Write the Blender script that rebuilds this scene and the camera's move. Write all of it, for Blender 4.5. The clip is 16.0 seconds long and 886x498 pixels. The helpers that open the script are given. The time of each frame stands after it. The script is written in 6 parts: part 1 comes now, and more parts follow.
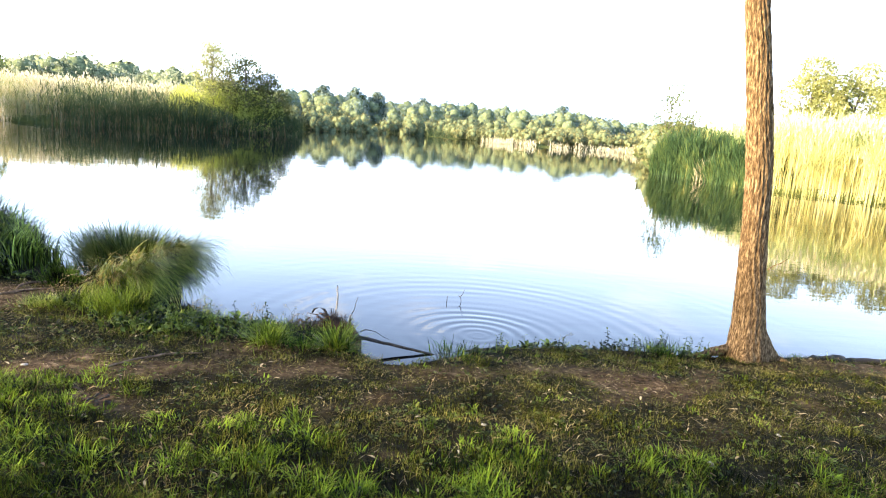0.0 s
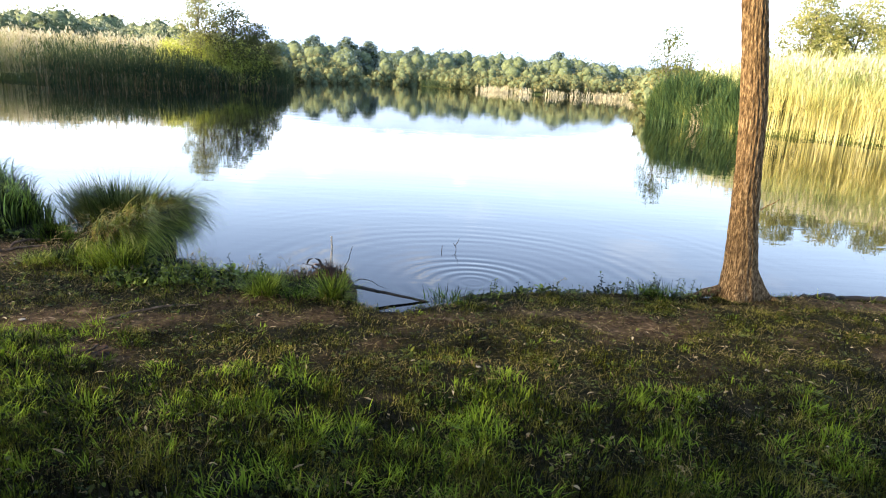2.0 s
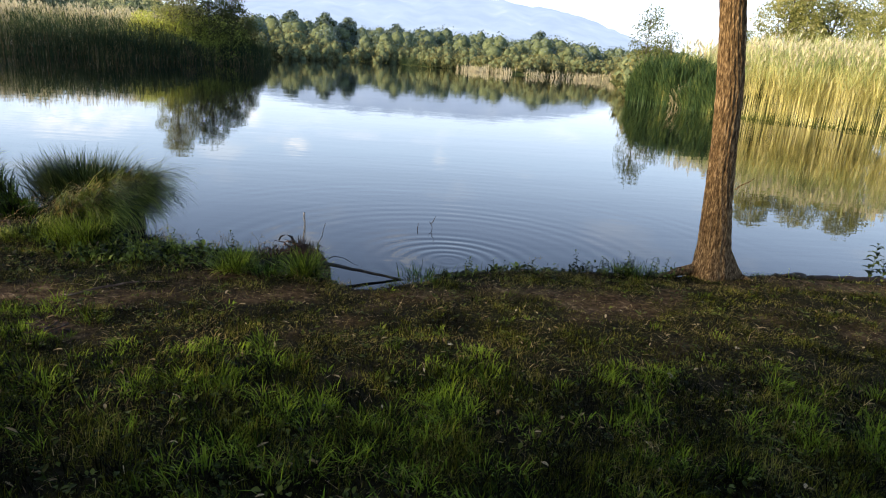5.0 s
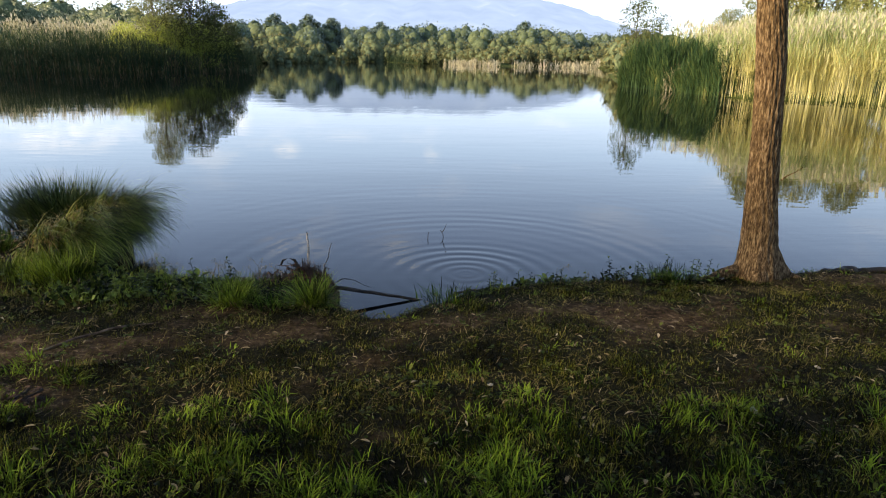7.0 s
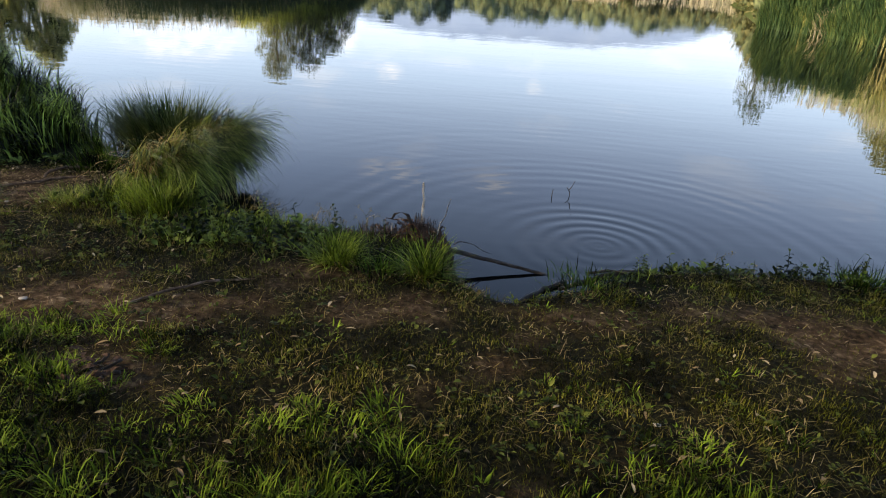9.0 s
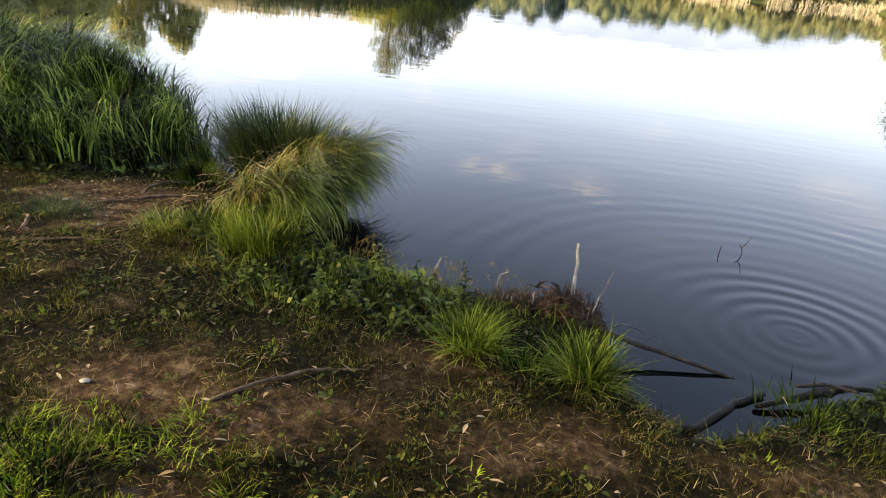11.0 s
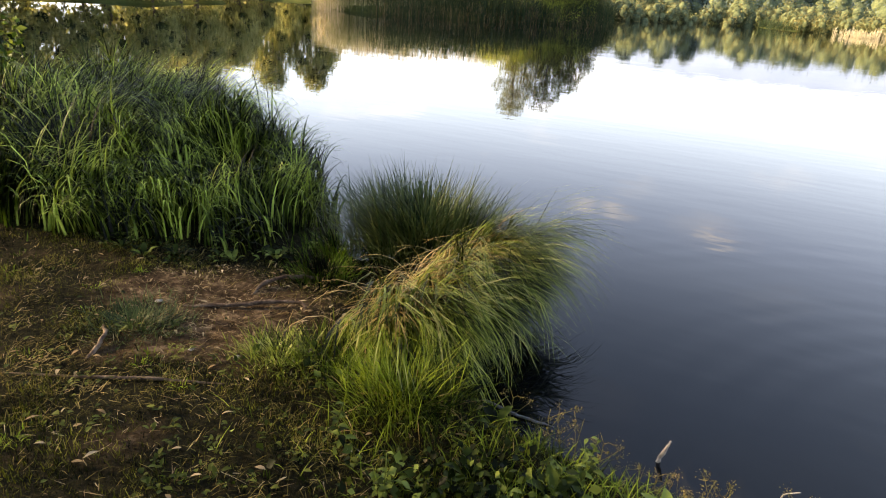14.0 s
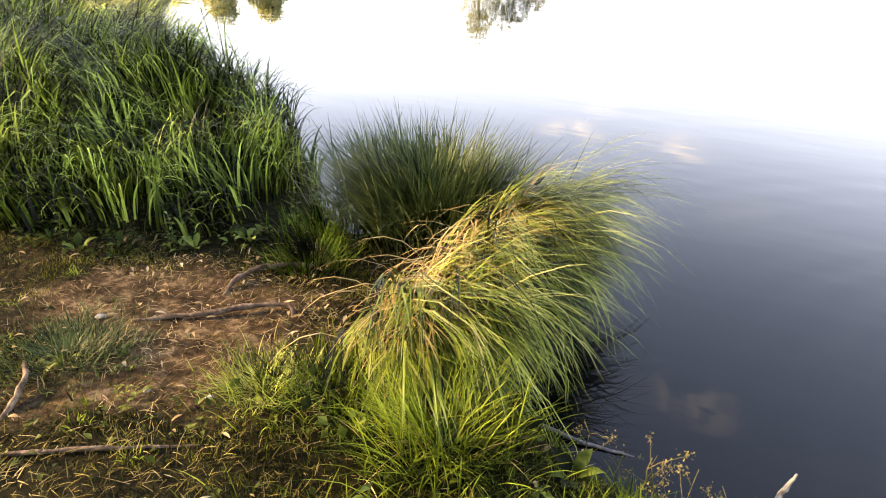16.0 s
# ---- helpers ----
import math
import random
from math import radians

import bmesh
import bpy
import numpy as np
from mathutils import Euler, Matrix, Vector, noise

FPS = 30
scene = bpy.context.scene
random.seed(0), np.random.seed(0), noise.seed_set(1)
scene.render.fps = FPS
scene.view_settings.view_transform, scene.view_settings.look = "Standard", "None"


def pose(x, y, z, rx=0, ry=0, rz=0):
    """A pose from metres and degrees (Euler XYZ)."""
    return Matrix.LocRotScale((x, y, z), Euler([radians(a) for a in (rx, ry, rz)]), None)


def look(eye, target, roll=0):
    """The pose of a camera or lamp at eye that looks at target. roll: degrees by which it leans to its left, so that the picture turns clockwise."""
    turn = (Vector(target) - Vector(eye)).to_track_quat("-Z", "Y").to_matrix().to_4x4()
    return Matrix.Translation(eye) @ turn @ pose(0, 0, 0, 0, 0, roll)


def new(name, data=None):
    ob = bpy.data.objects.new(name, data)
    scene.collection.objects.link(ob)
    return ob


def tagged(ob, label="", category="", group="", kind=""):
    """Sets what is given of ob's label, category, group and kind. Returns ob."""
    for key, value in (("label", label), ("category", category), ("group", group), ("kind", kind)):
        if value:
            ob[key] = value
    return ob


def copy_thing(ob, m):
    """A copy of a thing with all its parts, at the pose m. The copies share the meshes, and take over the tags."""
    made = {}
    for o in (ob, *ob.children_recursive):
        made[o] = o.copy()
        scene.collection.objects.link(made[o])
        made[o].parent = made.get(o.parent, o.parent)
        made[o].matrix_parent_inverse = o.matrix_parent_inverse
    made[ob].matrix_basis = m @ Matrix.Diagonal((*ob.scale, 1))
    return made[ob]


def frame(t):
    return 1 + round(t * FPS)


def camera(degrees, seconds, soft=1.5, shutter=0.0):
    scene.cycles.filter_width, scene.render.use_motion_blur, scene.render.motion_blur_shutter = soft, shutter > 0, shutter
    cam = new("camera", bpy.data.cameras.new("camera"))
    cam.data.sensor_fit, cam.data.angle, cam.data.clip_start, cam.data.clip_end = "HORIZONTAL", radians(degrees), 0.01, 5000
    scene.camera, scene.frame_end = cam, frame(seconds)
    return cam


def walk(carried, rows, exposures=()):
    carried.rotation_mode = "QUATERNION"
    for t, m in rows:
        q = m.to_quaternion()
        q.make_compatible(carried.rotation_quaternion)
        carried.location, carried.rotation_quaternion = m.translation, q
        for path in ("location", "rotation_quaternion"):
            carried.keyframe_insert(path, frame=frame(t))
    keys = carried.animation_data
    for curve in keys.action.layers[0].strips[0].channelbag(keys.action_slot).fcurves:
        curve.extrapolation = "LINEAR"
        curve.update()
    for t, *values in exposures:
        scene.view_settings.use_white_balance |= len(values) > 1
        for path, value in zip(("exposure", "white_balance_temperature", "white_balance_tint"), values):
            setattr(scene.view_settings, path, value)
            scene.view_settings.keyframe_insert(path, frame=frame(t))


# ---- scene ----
cam = camera(71.0, 16.0, 1.1)
METRES, EYE, TILT, LEAN, TURN = 5.755, 1.6, -3.0, 0.0, 0.0
ROWS = [
    (0.0, 0.0, 0.0, 0.0, 0.59, -7.99, -4.23),
    (0.5, 0.0011, -0.0002, 0.0001, 1.32, -8.27, -3.81),
    (1.0, 0.0023, -0.0008, -0.0004, 1.36, -8.57, -3.61),
    (1.5, 0.0043, -0.0003, -0.0047, 1.34, -10.93, -3.0),
    (2.0, 0.0069, -0.0012, -0.007, 0.11, -12.37, -3.0),
    (2.5, 0.0081, -0.0025, -0.0083, -0.04, -13.07, -2.95),
    (3.0, 0.0085, -0.0046, -0.0086, 0.2, -13.17, -3.09),
    (3.5, 0.0088, -0.0041, -0.0092, -0.07, -13.49, -2.88),
    (6.0, 0.0187, 0.0525, -0.0134, -3.39, -14.1, -3.44),
    (6.5, -0.0058, 0.087, -0.0088, -4.74, -12.44, 0.42),
    (7.0, -0.0158, 0.1144, -0.01, -2.77, -14.43, -0.68),
    (7.5, -0.0004, 0.1516, -0.0108, 4.03, -16.88, -2.21),
    (8.0, -0.0004, 0.1877, -0.0098, 5.54, -17.89, -2.49),
    (8.5, -0.0385, 0.2289, -0.0083, 3.72, -18.14, -0.47),
    (9.0, -0.0719, 0.26, -0.0099, 6.77, -20.97, -3.76),
    (9.5, -0.0888, 0.314, -0.0086, 18.65, -21.48, -0.97),
    (10.0, -0.1073, 0.3527, -0.0036, 18.83, -21.94, -4.25),
    (12.5, -0.274, 0.5497, -0.0018, 13.65, -21.52, -4.1),
    (13.0, -0.301, 0.5847, -0.0032, 20.43, -22.82, -3.14),
    (13.5, -0.3154, 0.6303, -0.0019, 32.64, -18.93, -3.08),
    (14.0, -0.3447, 0.6596, -0.0027, 26.92, -19.5, -4.97),
    (14.5, -0.3892, 0.6865, -0.0173, 21.79, -24.3, -1.87),
    (15.0, -0.4013, 0.7266, -0.0293, 24.78, -29.14, -4.11),
    (15.5, -0.4094, 0.7586, -0.0267, 29.88, -29.83, -4.39),
    (16.0, -0.4488, 0.78, -0.0199, 23.34, -25.6, -2.63),
]

EXPOSURES = [(0.0, 2.67, 6500, 10), (1.0, 2.67, 6500, 10), (1.5, 2.57, 6500, 10), (1.6, 2.45, 6500, 10), (2.0, 2.0, 6500, 10), (2.5, 1.48, 6500, 10), (3.0, 1.15, 6500, 10), (3.5, 1.0, 6500, 10),
             (6.0, 1.12, 6500, 10), (7.0, 0.98, 6500, 10), (7.5, 1.17, 6700, 11), (8.5, 1.25, 6700, 11), (9.0, 1.2, 6700, 11), (9.5, 1.80, 7500, 14), (10.0, 1.90, 7800, 14), (12.5, 2.07, 8000, 15), (13.0, 1.98, 8000, 15), (13.5, 1.82, 8000, 15), (14.0, 1.95, 8100, 15), (14.5, 1.45, 7600, 14),
             (15.0, 2.74, 9000, 19), (15.5, 3.02, 9000, 19), (16.0, 2.98, 9000, 19)]
walk(cam, [(t, pose(0, 0, EYE, TILT, LEAN, TURN) @ pose(METRES * x, METRES * y, METRES * z, 90 + pitch, roll, yaw)) for t, x, y, z, yaw, pitch, roll in ROWS], EXPOSURES)

WATER = -0.62            # level of the lake
CLOUDS = [(-11.0, 17.0, 4.0, 1.1), (-0.8, 17.6, 2.8, 0.8), (-28.0, 6.4, 6.5, 1.8), (-15.0, 5.9, 1.4, 1.2), (-11.3, 8.3, 1.6, 0.9), (1.9, 8.7, 1.0, 0.8), (5.5, 38.0, 4.5, 1.8)]
SUN_AZ, SUN_EL = -108.0, 17.0   # degrees: clockwise from +y, and above the horizon


def ramp_node(N, stops):
    r = N("ShaderNodeValToRGB")
    while len(r.color_ramp.elements) < len(stops):
        r.color_ramp.elements.new(0.5)
    for e, (p, c) in zip(r.color_ramp.elements, stops):
        e.position, e.color = p, (*c, 1)
    return r


# ---- light ----
def build_light():
    az, el = radians(SUN_AZ), radians(SUN_EL)
    lamp = bpy.data.lights.new("sun", "SUN")
    lamp.energy, lamp.angle, lamp.color = 5.0, radians(4.0), (1.0, 0.80, 0.52)
    ob = new("sun", lamp)
    d = Vector((math.sin(az) * math.cos(el), math.cos(az) * math.cos(el), math.sin(el)))
    ob.matrix_world = look(d * 80, (0, 0, 0))
    world = bpy.data.worlds.new("sky")
    scene.world = world
    world.use_nodes = True
    nt = world.node_tree
    nt.nodes.clear()
    N, L = nt.nodes.new, nt.links.new
    out, bg = N("ShaderNodeOutputWorld"), N("ShaderNodeBackground")
    sky = N("ShaderNodeTexSky")
    sky.sky_type, sky.sun_disc = "NISHITA", False
    sky.sun_elevation, sky.sun_rotation = el, az
    sky.air_density, sky.dust_density = 1.0, 1.5
    tc, sep = N("ShaderNodeTexCoord"), N("ShaderNodeSeparateXYZ")
    L(tc.outputs["Generated"], sep.inputs[0])
    add = N("ShaderNodeMath"); add.operation = "ADD"; add.inputs[1].default_value = 0.12
    ab = N("ShaderNodeMath"); ab.operation = "ABSOLUTE"
    L(sep.outputs[2], ab.inputs[0]); L(ab.outputs[0], add.inputs[0])
    div = N("ShaderNodeVectorMath"); div.operation = "DIVIDE"
    comb = N("ShaderNodeCombineXYZ")
    for k in range(3):
        L(add.outputs[0], comb.inputs[k])
    L(tc.outputs["Generated"], div.inputs[0]); L(comb.outputs[0], div.inputs[1])
    cloud = N("ShaderNodeTexNoise")
    cloud.inputs["Scale"].default_value, cloud.inputs["Detail"].default_value = 1.6, 7.0
    cloud.inputs["Roughness"].default_value = 0.55
    L(div.outputs[0], cloud.inputs["Vector"])
    ramp = N("ShaderNodeValToRGB")
    ramp.color_ramp.elements[0].position, ramp.color_ramp.elements[1].position = 0.57, 0.68
    L(cloud.outputs[0], ramp.inputs[0])
    low = ramp_node(N, [(0.0, (0.9,) * 3), (0.16, (0.85,) * 3), (0.30, (0.6,) * 3), (0.45, (0.45,) * 3), (1.0, (0.35,) * 3)])  # haze thickens towards the horizon
    L(ab.outputs[0], low.inputs[0])
    mx = N("ShaderNodeMath"); mx.operation = "MAXIMUM"
    sc = N("ShaderNodeMath"); sc.operation = "MULTIPLY"; sc.inputs[1].default_value = 0.12
    L(ramp.outputs[0], sc.inputs[0]); L(sc.outputs[0], mx.inputs[0]); L(low.outputs[0], mx.inputs[1])
    mix = N("ShaderNodeMixRGB")
    gain = N("ShaderNodeMixRGB"); gain.blend_type = "MULTIPLY"; gain.inputs[0].default_value = 1.0
    gain.inputs[2].default_value = (1.0, 1.0, 1.0, 1)
    L(sky.outputs[0], gain.inputs[1])
    L(mx.outputs[0], mix.inputs[0]); L(gain.outputs[0], mix.inputs[1])
    tone = ramp_node(N, [(0.0, (0.80, 0.88, 0.98)), (0.15, (0.60, 0.77, 1.0)), (0.30, (0.46, 0.62, 0.95)), (0.5, (0.28, 0.41, 0.69)), (1.0, (0.11, 0.18, 0.37))])
    bright = N("ShaderNodeMixRGB"); bright.blend_type = "MULTIPLY"; bright.inputs[0].default_value = 1.0
    bright.inputs[2].default_value = (20.0, 20.0, 20.0, 1)
    L(ab.outputs[0], tone.inputs[0]); L(tone.outputs[0], bright.inputs[1])
    puff = N("ShaderNodeMixRGB")
    puff.inputs[2].default_value = (23.0, 23.0, 23.0, 1)
    lowband = N("ShaderNodeMapRange")
    lowband.inputs[1].default_value, lowband.inputs[2].default_value, lowband.inputs[3].default_value, lowband.inputs[4].default_value = 0.12, 0.36, 1.0, 0.25
    L(ab.outputs[0], lowband.inputs[0])
    thin = N("ShaderNodeMath"); thin.operation = "MULTIPLY"; thin.inputs[1].default_value = 0.3
    L(ramp.outputs[0], thin.inputs[0])
    veil = N("ShaderNodeMath"); veil.operation = "MULTIPLY"
    L(thin.outputs[0], veil.inputs[0]); L(lowband.outputs[0], veil.inputs[1])
    # small torn clouds over the far shore: heading, height, half width and half thickness in degrees
    wisp = N("ShaderNodeTexNoise")
    wisp.inputs["Scale"].default_value, wisp.inputs["Detail"].default_value = 9.0, 6.0
    L(div.outputs[0], wisp.inputs["Vector"])
    torn = N("ShaderNodeMapRange")
    torn.inputs[1].default_value, torn.inputs[2].default_value = 0.40, 0.72
    L(wisp.outputs[0], torn.inputs[0])
    cover = veil
    for head, high, wide, thick in CLOUDS:
        h, e = radians(head), radians(high)
        off, by, far = N("ShaderNodeVectorMath"), N("ShaderNodeVectorMath"), N("ShaderNodeVectorMath")
        off.operation, by.operation, far.operation = "SUBTRACT", "MULTIPLY", "LENGTH"
        off.inputs[1].default_value = (math.cos(e) * math.sin(h), math.cos(e) * math.cos(h), math.sin(e))
        by.inputs[1].default_value = (1 / radians(wide), 1 / radians(wide), 1 / radians(thick))
        L(tc.outputs["Generated"], off.inputs[0]); L(off.outputs[0], by.inputs[0]); L(by.outputs[0], far.inputs[0])
        body = N("ShaderNodeMapRange")
        body.inputs[1].default_value, body.inputs[2].default_value, body.inputs[3].default_value, body.inputs[4].default_value = 0.3, 1.0, 1.0, 0.0
        L(far.outputs["Value"], body.inputs[0])
        shred = N("ShaderNodeMath"); shred.operation = "MULTIPLY"
        L(body.outputs[0], shred.inputs[0]); L(torn.outputs[0], shred.inputs[1])
        both = N("ShaderNodeMath"); both.operation = "MAXIMUM"
        L(shred.outputs[0], both.inputs[0]); L(cover.outputs[0], both.inputs[1])
        cover = both
    L(cover.outputs[0], puff.inputs[0]); L(bright.outputs[0], puff.inputs[1])
    L(puff.outputs[0], mix.inputs[2])
    L(mix.outputs[0], bg.inputs[0])
    bg.inputs[1].default_value = 0.056
    L(bg.outputs[0], out.inputs[0])


build_light()


# ---- materials ----
def nodes_of(name):
    m = bpy.data.materials.new(name)
    m.use_nodes = True
    nt = m.node_tree
    nt.nodes.clear()
    return m, nt, nt.nodes.new, nt.links.new


def leaf_material(name, stops, rough=0.5, through_light=0.35, patch=1.5, gloss=0.2, gain=1.1, bunched=False):
    """Leaves and blades: a colour for each island, or for each bunch where the mesh has a tone, shifted by broad patches, with light coming through."""
    m, nt, N, L = nodes_of(name)
    geo, tc = N("ShaderNodeNewGeometry"), N("ShaderNodeTexCoord")
    nz = N("ShaderNodeTexNoise")
    nz.inputs["Scale"].default_value, nz.inputs["Detail"].default_value = patch, 3
    L(geo.outputs["Position"], nz.inputs["Vector"])
    a = N("ShaderNodeMath"); a.operation = "MULTIPLY_ADD"
    a.inputs[1].default_value = 0.95 if bunched else 0.55
    if bunched:
        tone, own = N("ShaderNodeAttribute"), N("ShaderNodeMath")
        tone.attribute_name, own.operation = "tone", "MULTIPLY_ADD"
        mixed = N("ShaderNodeMath"); mixed.operation = "MULTIPLY"; mixed.inputs[1].default_value = 0.75
        L(tone.outputs["Fac"], mixed.inputs[0])
        own.inputs[1].default_value = 0.25
        L(geo.outputs["Random Per Island"], own.inputs[0]); L(mixed.outputs[0], own.inputs[2]); L(own.outputs[0], a.inputs[0])
    else:
        L(geo.outputs["Random Per Island"], a.inputs[0])
    b = N("ShaderNodeMath"); b.operation = "MULTIPLY_ADD"
    b.inputs[1].default_value, b.inputs[2].default_value = gain, (0.05 if bunched else 0.23) - 0.5 * gain
    L(nz.outputs[0], b.inputs[0]); L(b.outputs[0], a.inputs[2])
    r = ramp_node(N, stops)
    L(a.outputs[0], r.inputs[0])
    p = N("ShaderNodeBsdfPrincipled")
    p.inputs["Roughness"].default_value = rough
    p.inputs["Specular IOR Level"].default_value = gloss
    L(r.outputs[0], p.inputs["Base Color"])
    t = N("ShaderNodeBsdfTranslucent")
    L(r.outputs[0], t.inputs[0])
    mix = N("ShaderNodeMixShader"); mix.inputs[0].default_value = through_light
    out = N("ShaderNodeOutputMaterial")
    L(p.outputs[0], mix.inputs[1]); L(t.outputs[0], mix.inputs[2]); L(mix.outputs[0], out.inputs[0])
    return m


def solid_material(name, stops, scale=8.0, stretch=(1, 1, 1), rough=0.85, bump=0.4, fine=60.0, gloss=0.2):
    """Bark, wood and soil: two scales of noise for the colour and the relief."""
    m, nt, N, L = nodes_of(name)
    tc, mp = N("ShaderNodeTexCoord"), N("ShaderNodeMapping")
    mp.inputs["Scale"].default_value = stretch
    L(tc.outputs["Object"], mp.inputs[0])
    n1, n2 = N("ShaderNodeTexNoise"), N("ShaderNodeTexNoise")
    n1.inputs["Scale"].default_value, n1.inputs["Detail"].default_value = scale, 6
    n2.inputs["Scale"].default_value, n2.inputs["Detail"].default_value = fine, 4
    L(mp.outputs[0], n1.inputs["Vector"]); L(mp.outputs[0], n2.inputs["Vector"])
    s = N("ShaderNodeMath"); s.operation = "MULTIPLY_ADD"; s.inputs[1].default_value = 0.6
    h = N("ShaderNodeMath"); h.operation = "MULTIPLY"; h.inputs[1].default_value = 0.4
    L(n2.outputs[0], h.inputs[0]); L(n1.outputs[0], s.inputs[0]); L(h.outputs[0], s.inputs[2])
    r = ramp_node(N, stops)
    L(s.outputs[0], r.inputs[0])
    p = N("ShaderNodeBsdfPrincipled")
    p.inputs["Roughness"].default_value = rough
    p.inputs["Specular IOR Level"].default_value = gloss
    L(r.outputs[0], p.inputs["Base Color"])
    bp = N("ShaderNodeBump")
    bp.inputs["Strength"].default_value, bp.inputs["Distance"].default_value = bump, 0.03
    L(s.outputs[0], bp.inputs["Height"]); L(bp.outputs[0], p.inputs["Normal"])
    out = N("ShaderNodeOutputMaterial")
    L(p.outputs[0], out.inputs[0])
    return m


def ground_material():
    """Trodden brown soil near the water, darkened under turf for the shade between blades; meadow green in the
    distance.
    """
    m, nt, N, L = nodes_of("soil_and_turf")
    geo = N("ShaderNodeNewGeometry")
    big, mid, fine = N("ShaderNodeTexNoise"), N("ShaderNodeTexNoise"), N("ShaderNodeTexNoise")
    for n, sc, de in ((big, 0.9, 4), (mid, 7.0, 6), (fine, 24.0, 8)):
        n.inputs["Scale"].default_value, n.inputs["Detail"].default_value, n.inputs["Roughness"].default_value = sc, de, 0.65
        L(geo.outputs["Position"], n.inputs["Vector"])
    soil = ramp_node(N, [(0.36, (0.007, 0.004, 0.002)), (0.52, (0.066, 0.042, 0.022)), (0.70, (0.275, 0.195, 0.118))])
    lump = N("ShaderNodeMath"); lump.operation = "MULTIPLY_ADD"; lump.inputs[1].default_value = 0.5
    half = N("ShaderNodeMath"); half.operation = "MULTIPLY"; half.inputs[1].default_value = 0.5
    L(mid.outputs[0], half.inputs[0]); L(fine.outputs[0], lump.inputs[0]); L(half.outputs[0], lump.inputs[2])
    L(lump.outputs[0], soil.inputs[0])
    # near-black tone under the turf: shade between the blades, put into the colour
    blade_shade = ramp_node(N, [(0.3, (0.003, 0.003, 0.001)), (0.5, (0.010, 0.009, 0.004)), (0.75, (0.033, 0.028, 0.012))])
    L(fine.outputs[0], blade_shade.inputs[0])
    s = N("ShaderNodeMath"); s.operation = "ADD"
    L(big.outputs[0], s.inputs[0]); L(mid.outputs[0], s.inputs[1])
    edge = N("ShaderNodeMapRange")
    edge.inputs[1].default_value, edge.inputs[2].default_value = 0.90, 1.10
    L(s.outputs[0], edge.inputs[0])
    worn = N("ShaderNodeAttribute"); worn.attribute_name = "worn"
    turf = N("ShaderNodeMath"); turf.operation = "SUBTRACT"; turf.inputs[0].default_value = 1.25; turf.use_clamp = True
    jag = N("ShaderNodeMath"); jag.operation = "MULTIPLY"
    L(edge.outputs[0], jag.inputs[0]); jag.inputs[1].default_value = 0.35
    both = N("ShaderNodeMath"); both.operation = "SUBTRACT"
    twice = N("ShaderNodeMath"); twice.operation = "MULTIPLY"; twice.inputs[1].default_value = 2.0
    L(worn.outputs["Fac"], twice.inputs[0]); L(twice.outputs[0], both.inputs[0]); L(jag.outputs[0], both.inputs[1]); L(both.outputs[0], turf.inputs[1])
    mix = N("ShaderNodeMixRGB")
    L(turf.outputs[0], mix.inputs[0]); L(soil.outputs[0], mix.inputs[1]); L(blade_shade.outputs[0], mix.inputs[2])
    dist = N("ShaderNodeVectorMath"); dist.operation = "LENGTH"
    L(geo.outputs["Position"], dist.inputs[0])
    far = N("ShaderNodeMapRange")
    far.inputs[1].default_value, far.inputs[2].default_value = 9.0, 16.0
    L(dist.outputs["Value"], far.inputs[0])
    mead = ramp_node(N, [(0.3, (0.05, 0.07, 0.02)), (0.7, (0.11, 0.13, 0.04))])
    L(big.outputs[0], mead.inputs[0])
    mix2 = N("ShaderNodeMixRGB")
    L(far.outputs[0], mix2.inputs[0]); L(mix.outputs[0], mix2.inputs[1]); L(mead.outputs[0], mix2.inputs[2])
    p = N("ShaderNodeBsdfPrincipled")
    p.inputs["Roughness"].default_value, p.inputs["Specular IOR Level"].default_value = 0.95, 0.05
    L(mix2.outputs[0], p.inputs["Base Color"])
    bp = N("ShaderNodeBump")
    bp.inputs["Strength"].default_value, bp.inputs["Distance"].default_value = 1.0, 0.04
    L(lump.outputs[0], bp.inputs["Height"]); L(bp.outputs[0], p.inputs["Normal"])
    out = N("ShaderNodeOutputMaterial")
    L(p.outputs[0], out.inputs[0])
    return m


